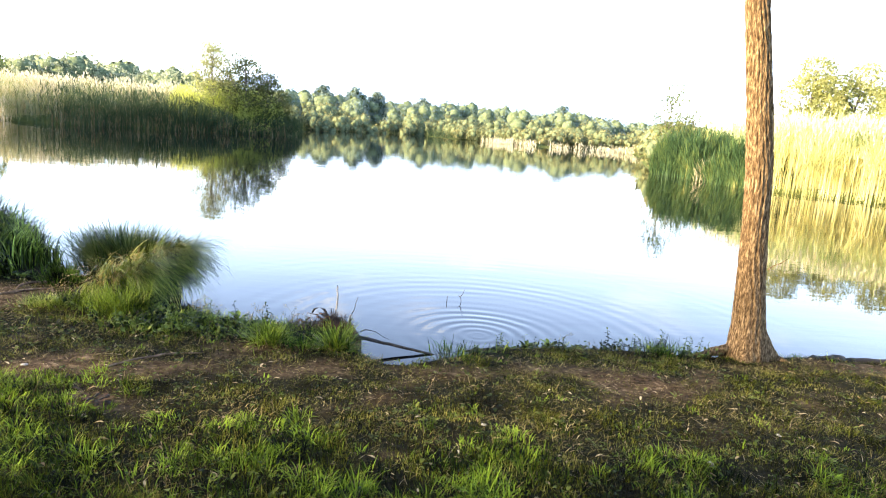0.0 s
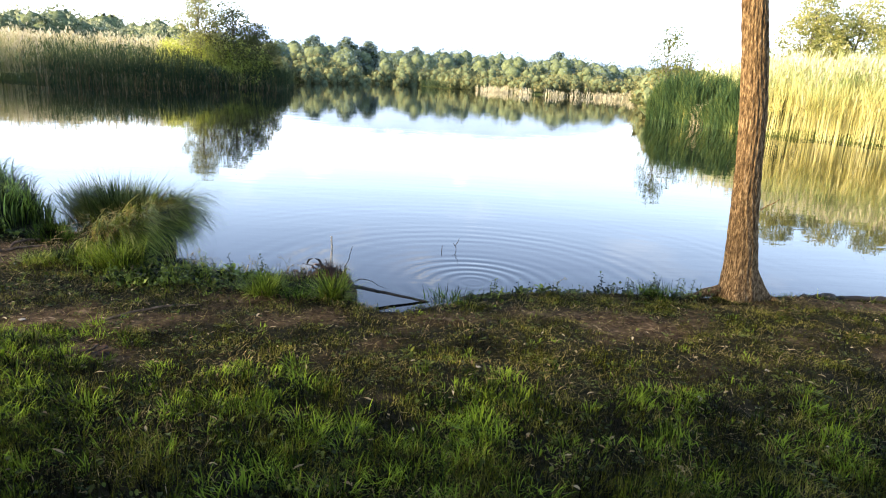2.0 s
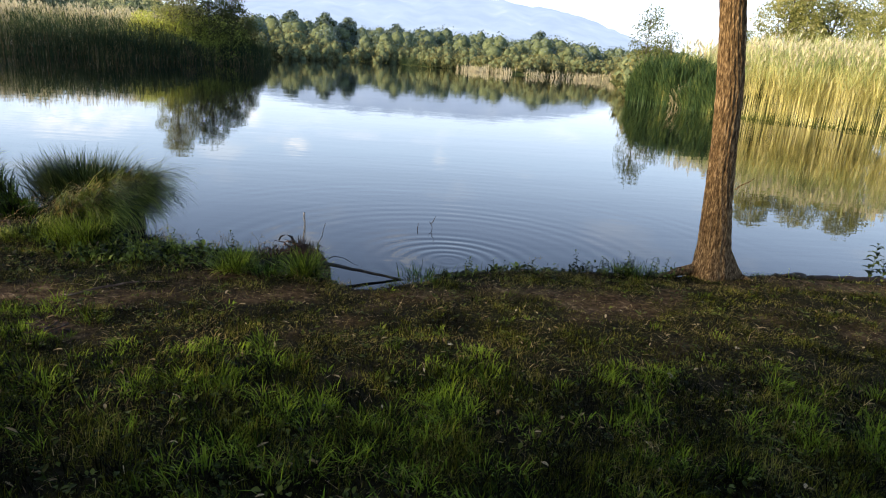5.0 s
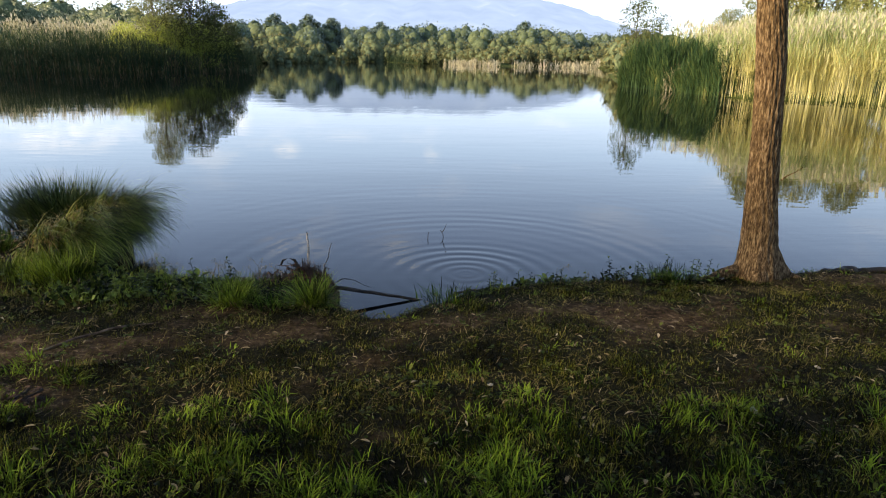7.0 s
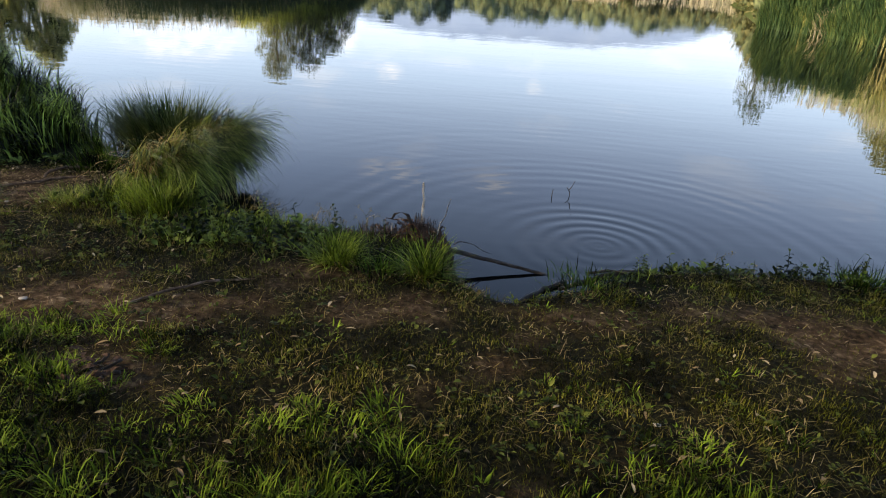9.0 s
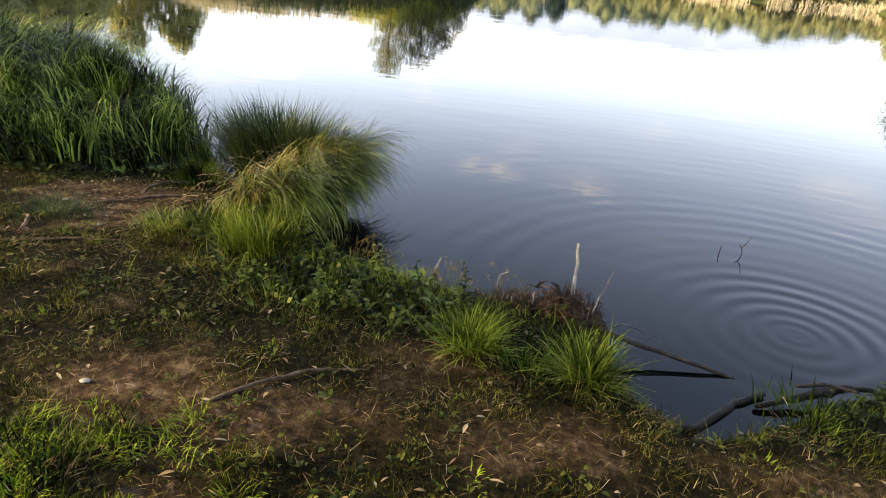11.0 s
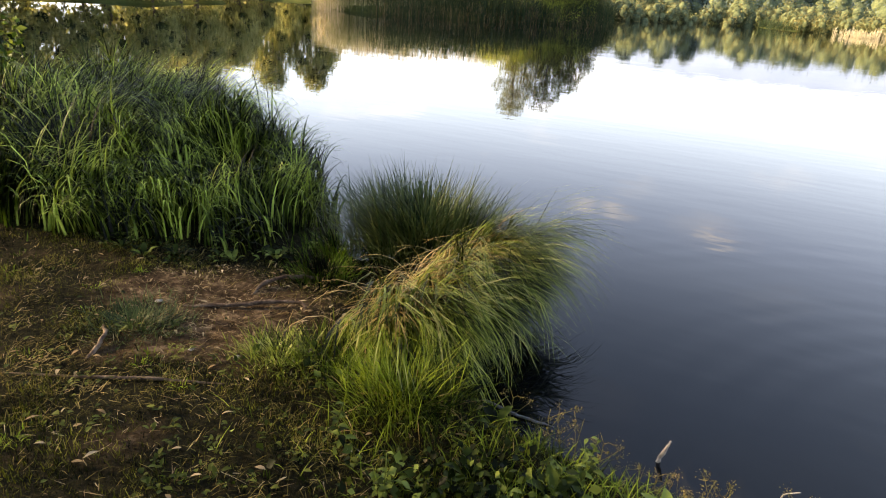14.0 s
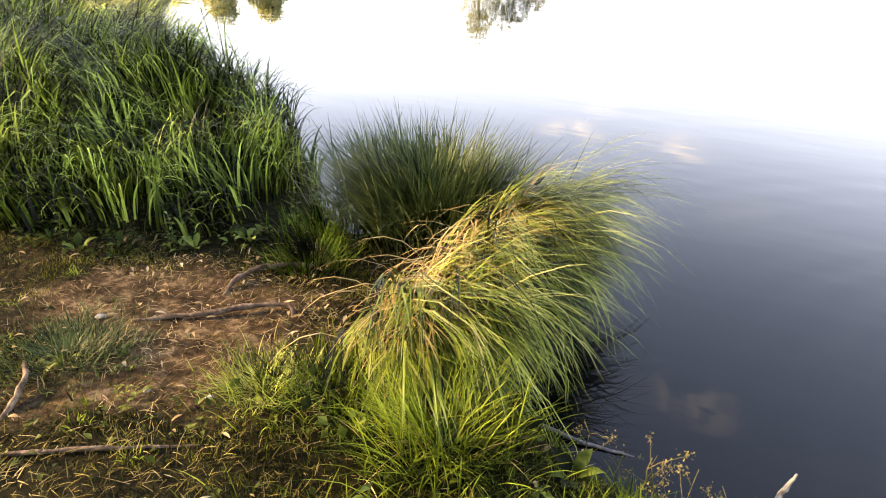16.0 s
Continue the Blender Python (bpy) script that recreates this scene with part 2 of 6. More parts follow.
def water_material():
    """Still lake water over a dark bed: slight breeze ripples, and rings that spread from one spot by the bank."""
    m, nt, N, L = nodes_of("lake_water")
    geo = N("ShaderNodeNewGeometry")

    def math_node(op, a, b=None):
        n = N("ShaderNodeMath"); n.operation = op
        if op == "MULTIPLY_ADD":
            n.inputs[2].default_value = 0.0040
        for k, v in enumerate((a, b)):
            if v is None:
                continue
            if isinstance(v, (int, float)):
                n.inputs[k].default_value = v
            else:
                L(v, n.inputs[k])
        return n.outputs[0]

    sub = N("ShaderNodeVectorMath"); sub.operation = "SUBTRACT"
    sub.inputs[1].default_value = (0.46, 6.58, WATER)
    L(geo.outputs["Position"], sub.inputs[0])
    ln = N("ShaderNodeVectorMath"); ln.operation = "LENGTH"
    L(sub.outputs[0], ln.inputs[0])
    r = ln.outputs["Value"]
    breath = N("ShaderNodeTexNoise")
    breath.inputs["Scale"].default_value = 0.9
    L(geo.outputs["Position"], breath.inputs["Vector"])
    phase = math_node("ADD", math_node("MULTIPLY", math_node("POWER", r, 0.72), 40.0), math_node("MULTIPLY", breath.outputs[0], 3.0))
    fade = math_node("MULTIPLY", math_node("POWER", 2.718, math_node("MULTIPLY", r, -0.6)), math_node("MINIMUM", math_node("MULTIPLY", r, 2.2), 1.0))
    rings = math_node("MULTIPLY", math_node("MULTIPLY", math_node("SINE", phase), fade), math_node("MULTIPLY", math_node("POWER", breath.outputs[0], 2.0), math_node("MULTIPLY_ADD", math_node("SINE", math_node("MULTIPLY", r, 3.4)), 0.0026)))
    mp = N("ShaderNodeMapping"); mp.inputs["Scale"].default_value = (0.6, 2.2, 1.0)
    L(geo.outputs["Position"], mp.inputs[0])
    w1, w2 = N("ShaderNodeTexNoise"), N("ShaderNodeTexNoise")
    w1.inputs["Scale"].default_value, w1.inputs["Detail"].default_value = 1.6, 2
    w2.inputs["Scale"].default_value, w2.inputs["Detail"].default_value = 0.35, 1
    L(mp.outputs[0], w1.inputs["Vector"]); L(mp.outputs[0], w2.inputs["Vector"])
    breeze = math_node("ADD", math_node("MULTIPLY", w1.outputs[0], 0.0015), math_node("MULTIPLY", w2.outputs[0], 0.003))
    bp = N("ShaderNodeBump")
    bp.inputs["Strength"].default_value, bp.inputs["Distance"].default_value = 1.0, 1.0
    L(math_node("ADD", rings, breeze), bp.inputs["Height"])
    p = N("ShaderNodeBsdfPrincipled")
    p.inputs["Base Color"].default_value = (0.003, 0.004, 0.005, 1)
    p.inputs["Roughness"].default_value = 0.01
    p.inputs["IOR"].default_value = 1.333
    L(bp.outputs[0], p.inputs["Normal"])
    out = N("ShaderNodeOutputMaterial")
    L(p.outputs[0], out.inputs[0])
    return m


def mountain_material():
    """Forested slopes whose glowing pale blue stands in for kilometres of hazy air."""
    m, nt, N, L = nodes_of("mountain_haze_glow")
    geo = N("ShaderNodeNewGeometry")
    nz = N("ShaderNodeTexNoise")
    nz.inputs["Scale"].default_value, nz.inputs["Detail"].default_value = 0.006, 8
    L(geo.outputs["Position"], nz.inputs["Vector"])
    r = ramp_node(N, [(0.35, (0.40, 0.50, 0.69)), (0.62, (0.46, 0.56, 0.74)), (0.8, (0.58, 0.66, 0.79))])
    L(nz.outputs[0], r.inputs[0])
    # the ridge glows by itself; distance haze is put into its colour
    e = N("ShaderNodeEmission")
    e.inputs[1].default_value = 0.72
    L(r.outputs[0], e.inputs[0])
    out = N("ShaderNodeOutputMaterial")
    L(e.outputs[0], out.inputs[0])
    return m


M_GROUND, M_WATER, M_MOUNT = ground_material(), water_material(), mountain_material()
# crown filling: its dark colour stands in for the shade behind the leaves
M_CROWN_SHADE = solid_material("crown_shade", [(0.35, (0.012, 0.018, 0.007)), (0.5, (0.035, 0.048, 0.016)), (0.68, (0.08, 0.10, 0.03))], 1.2, (1, 1, 1), 0.9, 1.0, 4.0, 0.05)
# the same filling for far crowns, lightened by haze put into the colour
M_FAR_CROWN_SHADE = solid_material("far_crown_shade", [(0.35, (0.051, 0.068, 0.0425)), (0.5, (0.1059, 0.1348, 0.0723)), (0.68, (0.2052, 0.2322, 0.1188))], 0.9, (1, 1, 1), 0.9, 1.0, 3.0, 0.05)
M_HAY = leaf_material("dry_sedge_straw", [(0.0, (0.16, 0.10, 0.04)), (0.5, (0.40, 0.28, 0.11)), (1.0, (0.62, 0.48, 0.24))], 0.7, 0.1, 5)
M_THATCH = leaf_material("flattened_grass", [(0.2, (0.0102, 0.0095, 0.002)), (0.5, (0.0765, 0.0668, 0.0159)), (0.8, (0.2179, 0.1724, 0.0583)), (1.0, (0.4686, 0.3629, 0.172))], 0.7, 0.1, 3, 0.05, 1.6)
M_CLUMP_BUNCH = leaf_material("clump_bunches", [(0.22, (0.0009, 0.0022, 0.0002)), (0.45, (0.0252, 0.0437, 0.0021)), (0.8, (0.1779, 0.262, 0.021))], 0.6, 0.25, 3.0, 0.06, 1.4, True)
M_SNAG = leaf_material("rusty_dead_roots", [(0.25, (0.009, 0.0048, 0.003)), (0.5, (0.0595, 0.0315, 0.0196)), (0.8, (0.16, 0.1, 0.064)), (1.0, (0.414, 0.342, 0.27))], 0.8, 0.05, 8)
M_BARK = solid_material("furrowed_bark", [(0.36, (0.0312, 0.0189, 0.0103)), (0.5, (0.1205, 0.0779, 0.0395)), (0.66, (0.3743, 0.2645, 0.1509))], 15, (4, 4, 0.9), 0.95, 1.0, 34, 0.05)
M_BARK_GREY = solid_material("grey_bark", [(0.3, (0.05, 0.045, 0.035)), (0.6, (0.18, 0.16, 0.13))], 5, (3, 3, 1), 0.9, 0.6)
M_WOOD = solid_material("weathered_wood", [(0.3, (0.05, 0.047, 0.045)), (0.55, (0.18, 0.172, 0.168)), (0.75, (0.40, 0.39, 0.385))], 12, (1, 1, 1), 0.8, 0.7)
M_PALEWOOD = solid_material("bleached_wood", [(0.3, (0.16, 0.14, 0.12)), (0.55, (0.40, 0.37, 0.33)), (0.75, (0.62, 0.59, 0.54))], 14, (1, 1, 1), 0.8, 0.7)
M_DRIFT = solid_material("wet_driftwood", [(0.3, (0.02, 0.018, 0.016)), (0.55, (0.075, 0.066, 0.058)), (0.75, (0.19, 0.175, 0.16))], 12, (1, 1, 1), 0.7, 0.7)
M_DARKWOOD = solid_material("wet_dark_wood", [(0.3, (0.0072, 0.006, 0.0048)), (0.7, (0.042, 0.0315, 0.0245))], 10, (1, 1, 1), 0.6, 0.6)
M_ROOTMAT = solid_material("matted_roots", [(0.3, (0.012, 0.0072, 0.0048)), (0.7, (0.088, 0.048, 0.028))], 14, (1, 1, 1), 0.9, 1.0)
M_RUST = solid_material("rusty_root_bark", [(0.35, (0.035, 0.015, 0.008)), (0.52, (0.13, 0.06, 0.032)), (0.7, (0.27, 0.15, 0.085))], 16, (1, 1, 1), 0.9, 0.8)
M_ROOT = solid_material("bare_root_bark", [(0.35, (0.0375, 0.0255, 0.018)), (0.52, (0.12, 0.084, 0.0584)), (0.7, (0.2635, 0.204, 0.1487))], 14, (1, 1, 1), 0.9, 0.8)
M_STONE = solid_material("pale_stone", [(0.3, (0.25, 0.23, 0.2)), (0.7, (0.5, 0.47, 0.42))], 20)
M_LAWN = leaf_material("lawn_blades", [(0.32, (0.0011, 0.0016, 0.0002)), (0.52, (0.0196, 0.0249, 0.0016)), (0.8, (0.1165, 0.1281, 0.0097)), (1.0, (0.3064, 0.276, 0.0695))], 0.6, 0.2, 3.5, 0.06, 1.9)
M_LUSH = leaf_material("lush_blades", [(0.3, (0.0009, 0.0023, 0.0003)), (0.52, (0.0198, 0.0404, 0.0024)), (0.95, (0.1188, 0.2121, 0.0205))], 0.6, 0.22, 4.5, 0.06, 2.0)
M_LUSH_BUNCH = leaf_material("lush_bunches", [(0.3, (0.0009, 0.0019, 0.0002)), (0.52, (0.0263, 0.0457, 0.0024)), (0.95, (0.2026, 0.3075, 0.0255))], 0.6, 0.22, 4.5, 0.06, 2.0, True)
M_SEDGE = leaf_material("sedge_blades", [(0.25, (0.007, 0.012, 0.002)), (0.45, (0.085, 0.12, 0.014)), (0.70, (0.29, 0.36, 0.05)), (1.0, (0.58, 0.56, 0.20))], 0.5, 0.2, 5.0, 0.2, 1.3)
M_SEDGE_WISP = leaf_material("sedge_wisps", [(0.25, (0.0049, 0.0084, 0.0014)), (0.45, (0.0652, 0.092, 0.0107)), (0.7, (0.2417, 0.3, 0.0417)), (1.0, (0.522, 0.504, 0.18))], 0.5, 0.2, 5.0, 0.2, 1.0, True)
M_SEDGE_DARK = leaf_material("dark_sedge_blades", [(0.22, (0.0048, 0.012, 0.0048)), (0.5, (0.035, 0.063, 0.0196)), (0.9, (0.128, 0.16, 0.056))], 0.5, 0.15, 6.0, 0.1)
M_TALL = leaf_material("tall_grass_blades", [(0.36, (0.0015, 0.0036, 0.0004)), (0.56, (0.0607, 0.1011, 0.0075)), (0.84, (0.495, 0.6382, 0.1173))], 0.5, 0.15, 2.5, 0.16)
M_WEED = leaf_material("weed_leaves", [(0.28, (0.0041, 0.008, 0.0017)), (0.56, (0.0419, 0.0626, 0.0092)), (0.9, (0.1982, 0.2532, 0.0552))], 0.55, 0.15, 4, 0.08, 1.5)
M_FRESH = leaf_material("fresh_blades", [(0.25, (0.012, 0.022, 0.002)), (0.5, (0.085, 0.125, 0.010)), (0.9, (0.33, 0.42, 0.05))], 0.55, 0.25, 4.0, 0.08, 1.5)
M_PLANTAIN = leaf_material("plantain_leaves", [(0.2, (0.0076, 0.0134, 0.0021)), (0.5, (0.0368, 0.0536, 0.0071)), (0.9, (0.1326, 0.1534, 0.0309))], 0.55, 0.2, 4, 0.08, 1.4)
M_SEED = leaf_material("rusty_seed_heads", [(0.0, (0.08, 0.06, 0.02)), (0.6, (0.20, 0.17, 0.05)), (1.0, (0.36, 0.24, 0.12))], 0.8, 0.15, 4)
M_SHRUB = leaf_material("shrub_leaves", [(0.3, (0.008, 0.02, 0.003)), (0.52, (0.07, 0.12, 0.012)), (0.85, (0.30, 0.34, 0.05))], 0.5, 0.25, 1.0)
M_DRY = leaf_material("dry_litter", [(0.0, (0.0946, 0.0578, 0.0277)), (0.5, (0.2551, 0.1826, 0.0907)), (1.0, (0.5086, 0.4199, 0.2683))], 0.8, 0.1, 4)
M_REED_G = leaf_material("green_reeds", [(0.1, (0.014, 0.0331, 0.0169)), (0.5, (0.0397, 0.0684, 0.0281)), (0.85, (0.1042, 0.1255, 0.0495)), (1.0, (0.3217, 0.2903, 0.1669))], 0.6, 0.3, 0.25)
M_REED_DG = leaf_material("deep_green_reeds", [(0.1, (0.0211, 0.0478, 0.0193)), (0.5, (0.058, 0.1114, 0.0426)), (0.85, (0.1584, 0.21, 0.0657)), (1.0, (0.4972, 0.4313, 0.1497))], 0.6, 0.3, 0.5)
M_REED_GOLD = leaf_material("golden_reed_stalks", [(0.1, (0.2179, 0.2282, 0.0791)), (0.45, (0.5872, 0.5419, 0.2101)), (0.8, (0.8117, 0.7467, 0.3929)), (1.0, (0.8239, 0.8209, 0.776))], 0.65, 0.3, 0.6)
M_REED_PALE = leaf_material("grey_green_reed_leaves", [(0.1, (0.2059, 0.2746, 0.103)), (0.5, (0.4734, 0.5366, 0.2367)), (0.85, (0.7524, 0.738, 0.4051)), (1.0, (0.8732, 0.8203, 0.5557))], 0.65, 0.3, 0.6)
M_REED_Y = leaf_material("straw_reeds", [(0.05, (0.1425, 0.1855, 0.0534)), (0.4, (0.354, 0.347, 0.1674)), (0.7, (0.5973, 0.5196, 0.3492)), (1.0, (0.7372, 0.6315, 0.5699))], 0.65, 0.3, 0.3)
M_PLUME = leaf_material("reed_plumes", [(0.0, (0.50, 0.45, 0.28)), (1.0, (0.76, 0.70, 0.52))], 0.8, 0.3, 0.4)
M_LEAF = leaf_material("tree_leaves", [(0.0, (0.045, 0.065, 0.015)), (0.5, (0.10, 0.125, 0.026)), (1.0, (0.21, 0.21, 0.05))], 0.5, 0.3, 0.15)
M_OLIVE = leaf_material("olive_leaves", [(0.0, (0.1238, 0.1444, 0.0495)), (0.5, (0.3413, 0.3515, 0.1205)), (1.0, (0.6997, 0.6414, 0.2721))], 0.5, 0.6, 0.5)
M_LEAF_DARK = leaf_material("dark_tree_leaves", [(0.0, (0.03, 0.045, 0.012)), (0.6, (0.07, 0.085, 0.02)), (1.0, (0.15, 0.15, 0.04))], 0.5, 0.25, 0.15)
M_LEAF_PALE = leaf_material("pale_tree_leaves", [(0.0, (0.15, 0.17, 0.06)), (0.5, (0.27, 0.28, 0.11)), (1.0, (0.42, 0.40, 0.18))], 0.5, 0.3, 0.15)
# the next three have distance haze mixed into their leaf colours
M_HAZED_DARK = leaf_material("hazed_dark_leaves", [(0.0, (0.0784, 0.12, 0.1155)), (0.5, (0.1309, 0.1812, 0.1595)), (1.0, (0.2061, 0.252, 0.2002))], 0.7, 0.2, 0.25)
M_HAZED_PALE = leaf_material("hazed_pale_leaves", [(0.0, (0.0957, 0.1034, 0.0465)), (0.5, (0.173, 0.1756, 0.075)), (1.0, (0.2979, 0.2703, 0.1142))], 0.7, 0.25, 0.25)
M_HAZED_HILL = leaf_material("hazed_hillside_leaves", [(0.0, (0.1493, 0.1795, 0.1209)), (0.5, (0.2853, 0.3105, 0.1859)), (1.0, (0.5125, 0.5073, 0.3013))], 0.7, 0.25, 0.12)
M_LEAF_YELLOW = leaf_material("yellow_green_leaves", [(0.0, (0.1901, 0.2552, 0.0475)), (0.5, (0.441, 0.5012, 0.0919)), (1.0, (0.8446, 0.8211, 0.2287))], 0.5, 0.35, 0.2)


# ---- mesh helpers ----
def mesh_object(name, verts, faces, material, parent=None, label="", smooth=False, inner=None):
    """One mesh object from arrays; faces is a list of index arrays, one array for each number of corners."""
    me = bpy.data.meshes.new(name)
    verts = np.asarray(verts, np.float32).reshape(-1, 3)
    faces = [np.asarray(f, np.int32) for f in faces if len(f)]
    me.vertices.add(len(verts))
    me.vertices.foreach_set("co", verts.ravel())
    total = sum(f.size for f in faces)
    me.loops.add(total)
    me.loops.foreach_set("vertex_index", np.concatenate([f.ravel() for f in faces]))
    sizes = np.concatenate([np.full(len(f), f.shape[1], np.int32) for f in faces])
    me.polygons.add(len(sizes))
    me.polygons.foreach_set("loop_start", np.concatenate([[0], np.cumsum(sizes)[:-1]]).astype(np.int32))
    if smooth:
        me.polygons.foreach_set("use_smooth", np.ones(len(sizes), bool))
    me.update(calc_edges=True)
    me.materials.append(material)
    if inner is not None:          # four-cornered faces take the second material
        me.materials.append(inner)
        me.polygons.foreach_set("material_index", (sizes == 4).astype(np.int32))
    ob = new(name, me)
    if parent is not None:
        ob.parent = parent
    if label:
        tagged(ob, label)
    return ob


def toned(ob, values):
    """Gives each bunch of blades one tone: values holds one number for each blade, of equal vertex counts."""
    at = ob.data.attributes.new("tone", "FLOAT", "POINT")
    at.data.foreach_set("value", np.repeat(values, len(ob.data.vertices) // len(values)).astype(np.float32))
    return ob


def merged(pieces):
    """Joins (verts, [faces...]) pieces into one."""
    vs, by, off = [], {}, 0
    for v, fs in pieces:
        v = np.asarray(v, float).reshape(-1, 3)
        vs.append(v)
        for f in fs:
            f = np.asarray(f, int)
            if len(f):
                by.setdefault(f.shape[1], []).append(f + off)
        off += len(v)
    return np.concatenate(vs), [np.concatenate(b) for b in by.values()]


def blades(P, az, length, width, lean, bend, segs=3, twist=None, curl=1.0):
    """Grass blades that start at P, lean from the upright by lean and curl on by bend (radians) towards the heading az."""
    P = np.asarray(P, float)
    n = len(P)
    az, length, width, lean, bend = (np.broadcast_to(np.asarray(a, float), (n,)) for a in (az, length, width, lean, bend))
    head = np.stack([np.cos(az), np.sin(az)], 1)
    tw = az + (np.pi / 2 if twist is None else twist)
    side = np.stack([np.cos(tw), np.sin(tw), np.zeros(n)], 1)
    pos, rows = P.copy(), []
    for k in range(segs + 1):
        w = width * (1 - (k / segs) ** 1.6) * (0.75 + 0.5 * min(k / segs, 0.4))
        if k < segs:
            rows += [pos - side * w[:, None] / 2, pos + side * w[:, None] / 2]
        else:
            rows += [pos]
        th = lean + bend * ((k + 0.5) / segs) ** curl
        step = length / segs
        pos = pos + np.concatenate([head * (np.sin(th) * step)[:, None], (np.cos(th) * step)[:, None]], 1)
    m = 2 * segs + 1
    verts = np.stack(rows, 1).reshape(-1, 3)
    base = (np.arange(n) * m)[:, None]
    quads = np.concatenate([base + np.array([2 * k, 2 * k + 1, 2 * k + 3, 2 * k + 2]) for k in range(segs - 1)]) if segs > 1 else np.zeros((0, 4), int)
    tris = base + np.array([2 * segs - 2, 2 * segs - 1, 2 * segs])
    return verts, [quads, tris]


def leaf_cards(P, size, rng, up=0.3, aspect=0.55):
    """Small folded leaves in all directions: four corners and two triangles each."""
    n = len(P)
    size = np.broadcast_to(np.asarray(size, float), (n,))[:, None]
    d = rng.normal(size=(n, 3)); d[:, 2] -= up * 0.6
    d /= np.linalg.norm(d, axis=1, keepdims=True)
    q = rng.normal(size=(n, 3)); q[:, 2] += up
    s = np.cross(d, q); s /= np.linalg.norm(s, axis=1, keepdims=True) + 1e-9
    u = np.cross(s, d)
    a, b = P - d * size / 2, P + d * size / 2
    l, r = P + (s * aspect + u * 0.18) * size / 2, P + (-s * aspect + u * 0.18) * size / 2
    verts = np.stack([a, r, b, l], 1).reshape(-1, 3)
    i = (np.arange(n) * 4)[:, None]
    return verts, [np.concatenate([i + np.array([0, 1, 2]), i + np.array([0, 2, 3])])]


def broad_leaves(P, az, length, width, pitch, droop):
    """Flat broad leaves with a midrib fold: nine corners each, held out from P towards az."""
    n = len(P)
    az, length, width, pitch, droop = (np.broadcast_to(np.asarray(a, float), (n,)) for a in (az, length, width, pitch, droop))
    side = np.stack([-np.sin(az), np.cos(az), np.zeros(n)], 1)
    head = np.stack([np.cos(az), np.sin(az), np.zeros(n)], 1)
    pos, rows = np.asarray(P, float).copy(), []
    prof = (0.12, 0.85, 1.0, 0.6, 0.0)
    for k, w in enumerate(prof):
        h = (width * w / 2)[:, None]
        lift = np.array([0, 0, 1.0]) * h * 0.35
        rows += [pos - side * h + lift, pos, pos + side * h + lift]
        th = pitch - droop * k / 3
        pos = pos + (head * np.cos(th)[:, None] + np.array([0, 0, 1.0]) * np.sin(th)[:, None]) * (length / 4)[:, None]
    verts = np.stack(rows, 1).reshape(-1, 3)
    base = (np.arange(n) * 15)[:, None]
    quads = []
    for k in range(4):
        for s in (0, 1):
            quads.append(base + np.array([3 * k + s, 3 * k + s + 1, 3 * k + s + 4, 3 * k + s + 3]))
    return verts, [np.concatenate(quads)]


def tube(points, radii, sides=8, rng=None, rough=0.0):
    """A tapered round limb along points, closed at both ends."""
    pts = np.asarray(points, float)
    rad = np.broadcast_to(np.asarray(radii, float), (len(pts),))
    tan = np.gradient(pts, axis=0)
    tan /= np.linalg.norm(tan, axis=1, keepdims=True) + 1e-9
    ref = np.array([1.0, 0, 0]) if abs(tan[0][0]) < 0.8 else np.array([0, 1.0, 0])
    u = np.cross(tan, ref); u /= np.linalg.norm(u, axis=1, keepdims=True) + 1e-9
    w = np.cross(tan, u)
    a = np.arange(sides) * 2 * np.pi / sides
    r = rad[:, None] * np.ones(sides)
    if rng is not None and rough:
        r = r * (1 + rough * rng.normal(size=r.shape))
    ring = pts[:, None] + r[..., None] * (np.cos(a)[:, None] * u[:, None] + np.sin(a)[:, None] * w[:, None])
    verts = ring.reshape(-1, 3)
    n = len(pts)
    k, j = np.meshgrid(np.arange(n - 1), np.arange(sides), indexing="ij")
    quads = np.stack([k * sides + j, k * sides + (j + 1) % sides, (k + 1) * sides + (j + 1) % sides, (k + 1) * sides + j], -1).reshape(-1, 4)
    caps = np.array([np.arange(sides)[::-1], (n - 1) * sides + np.arange(sides)])
    return verts, [quads, caps]


def wiggly(a, b, n, rng, amount, sag=0.0):
    """n points from a to b with a wandering in between."""
    a, b = np.asarray(a, float), np.asarray(b, float)
    t = np.linspace(0, 1, n)[:, None]
    p = a + (b - a) * t
    off = np.cumsum(rng.normal(size=(n, 3)), 0)
    off -= off[0] + (off[-1] - off[0]) * t
    p = p + off * amount / np.sqrt(n)
    p[:, 2] += sag * 4 * (t * (1 - t))[:, 0]
    return p


def thing(name, x, y, z, label, category, group="", kind=""):
    ob = new(name)
    ob.empty_display_size = 0.2
    ob.location = (x, y, z)
    return tagged(ob, label, category, group, kind)


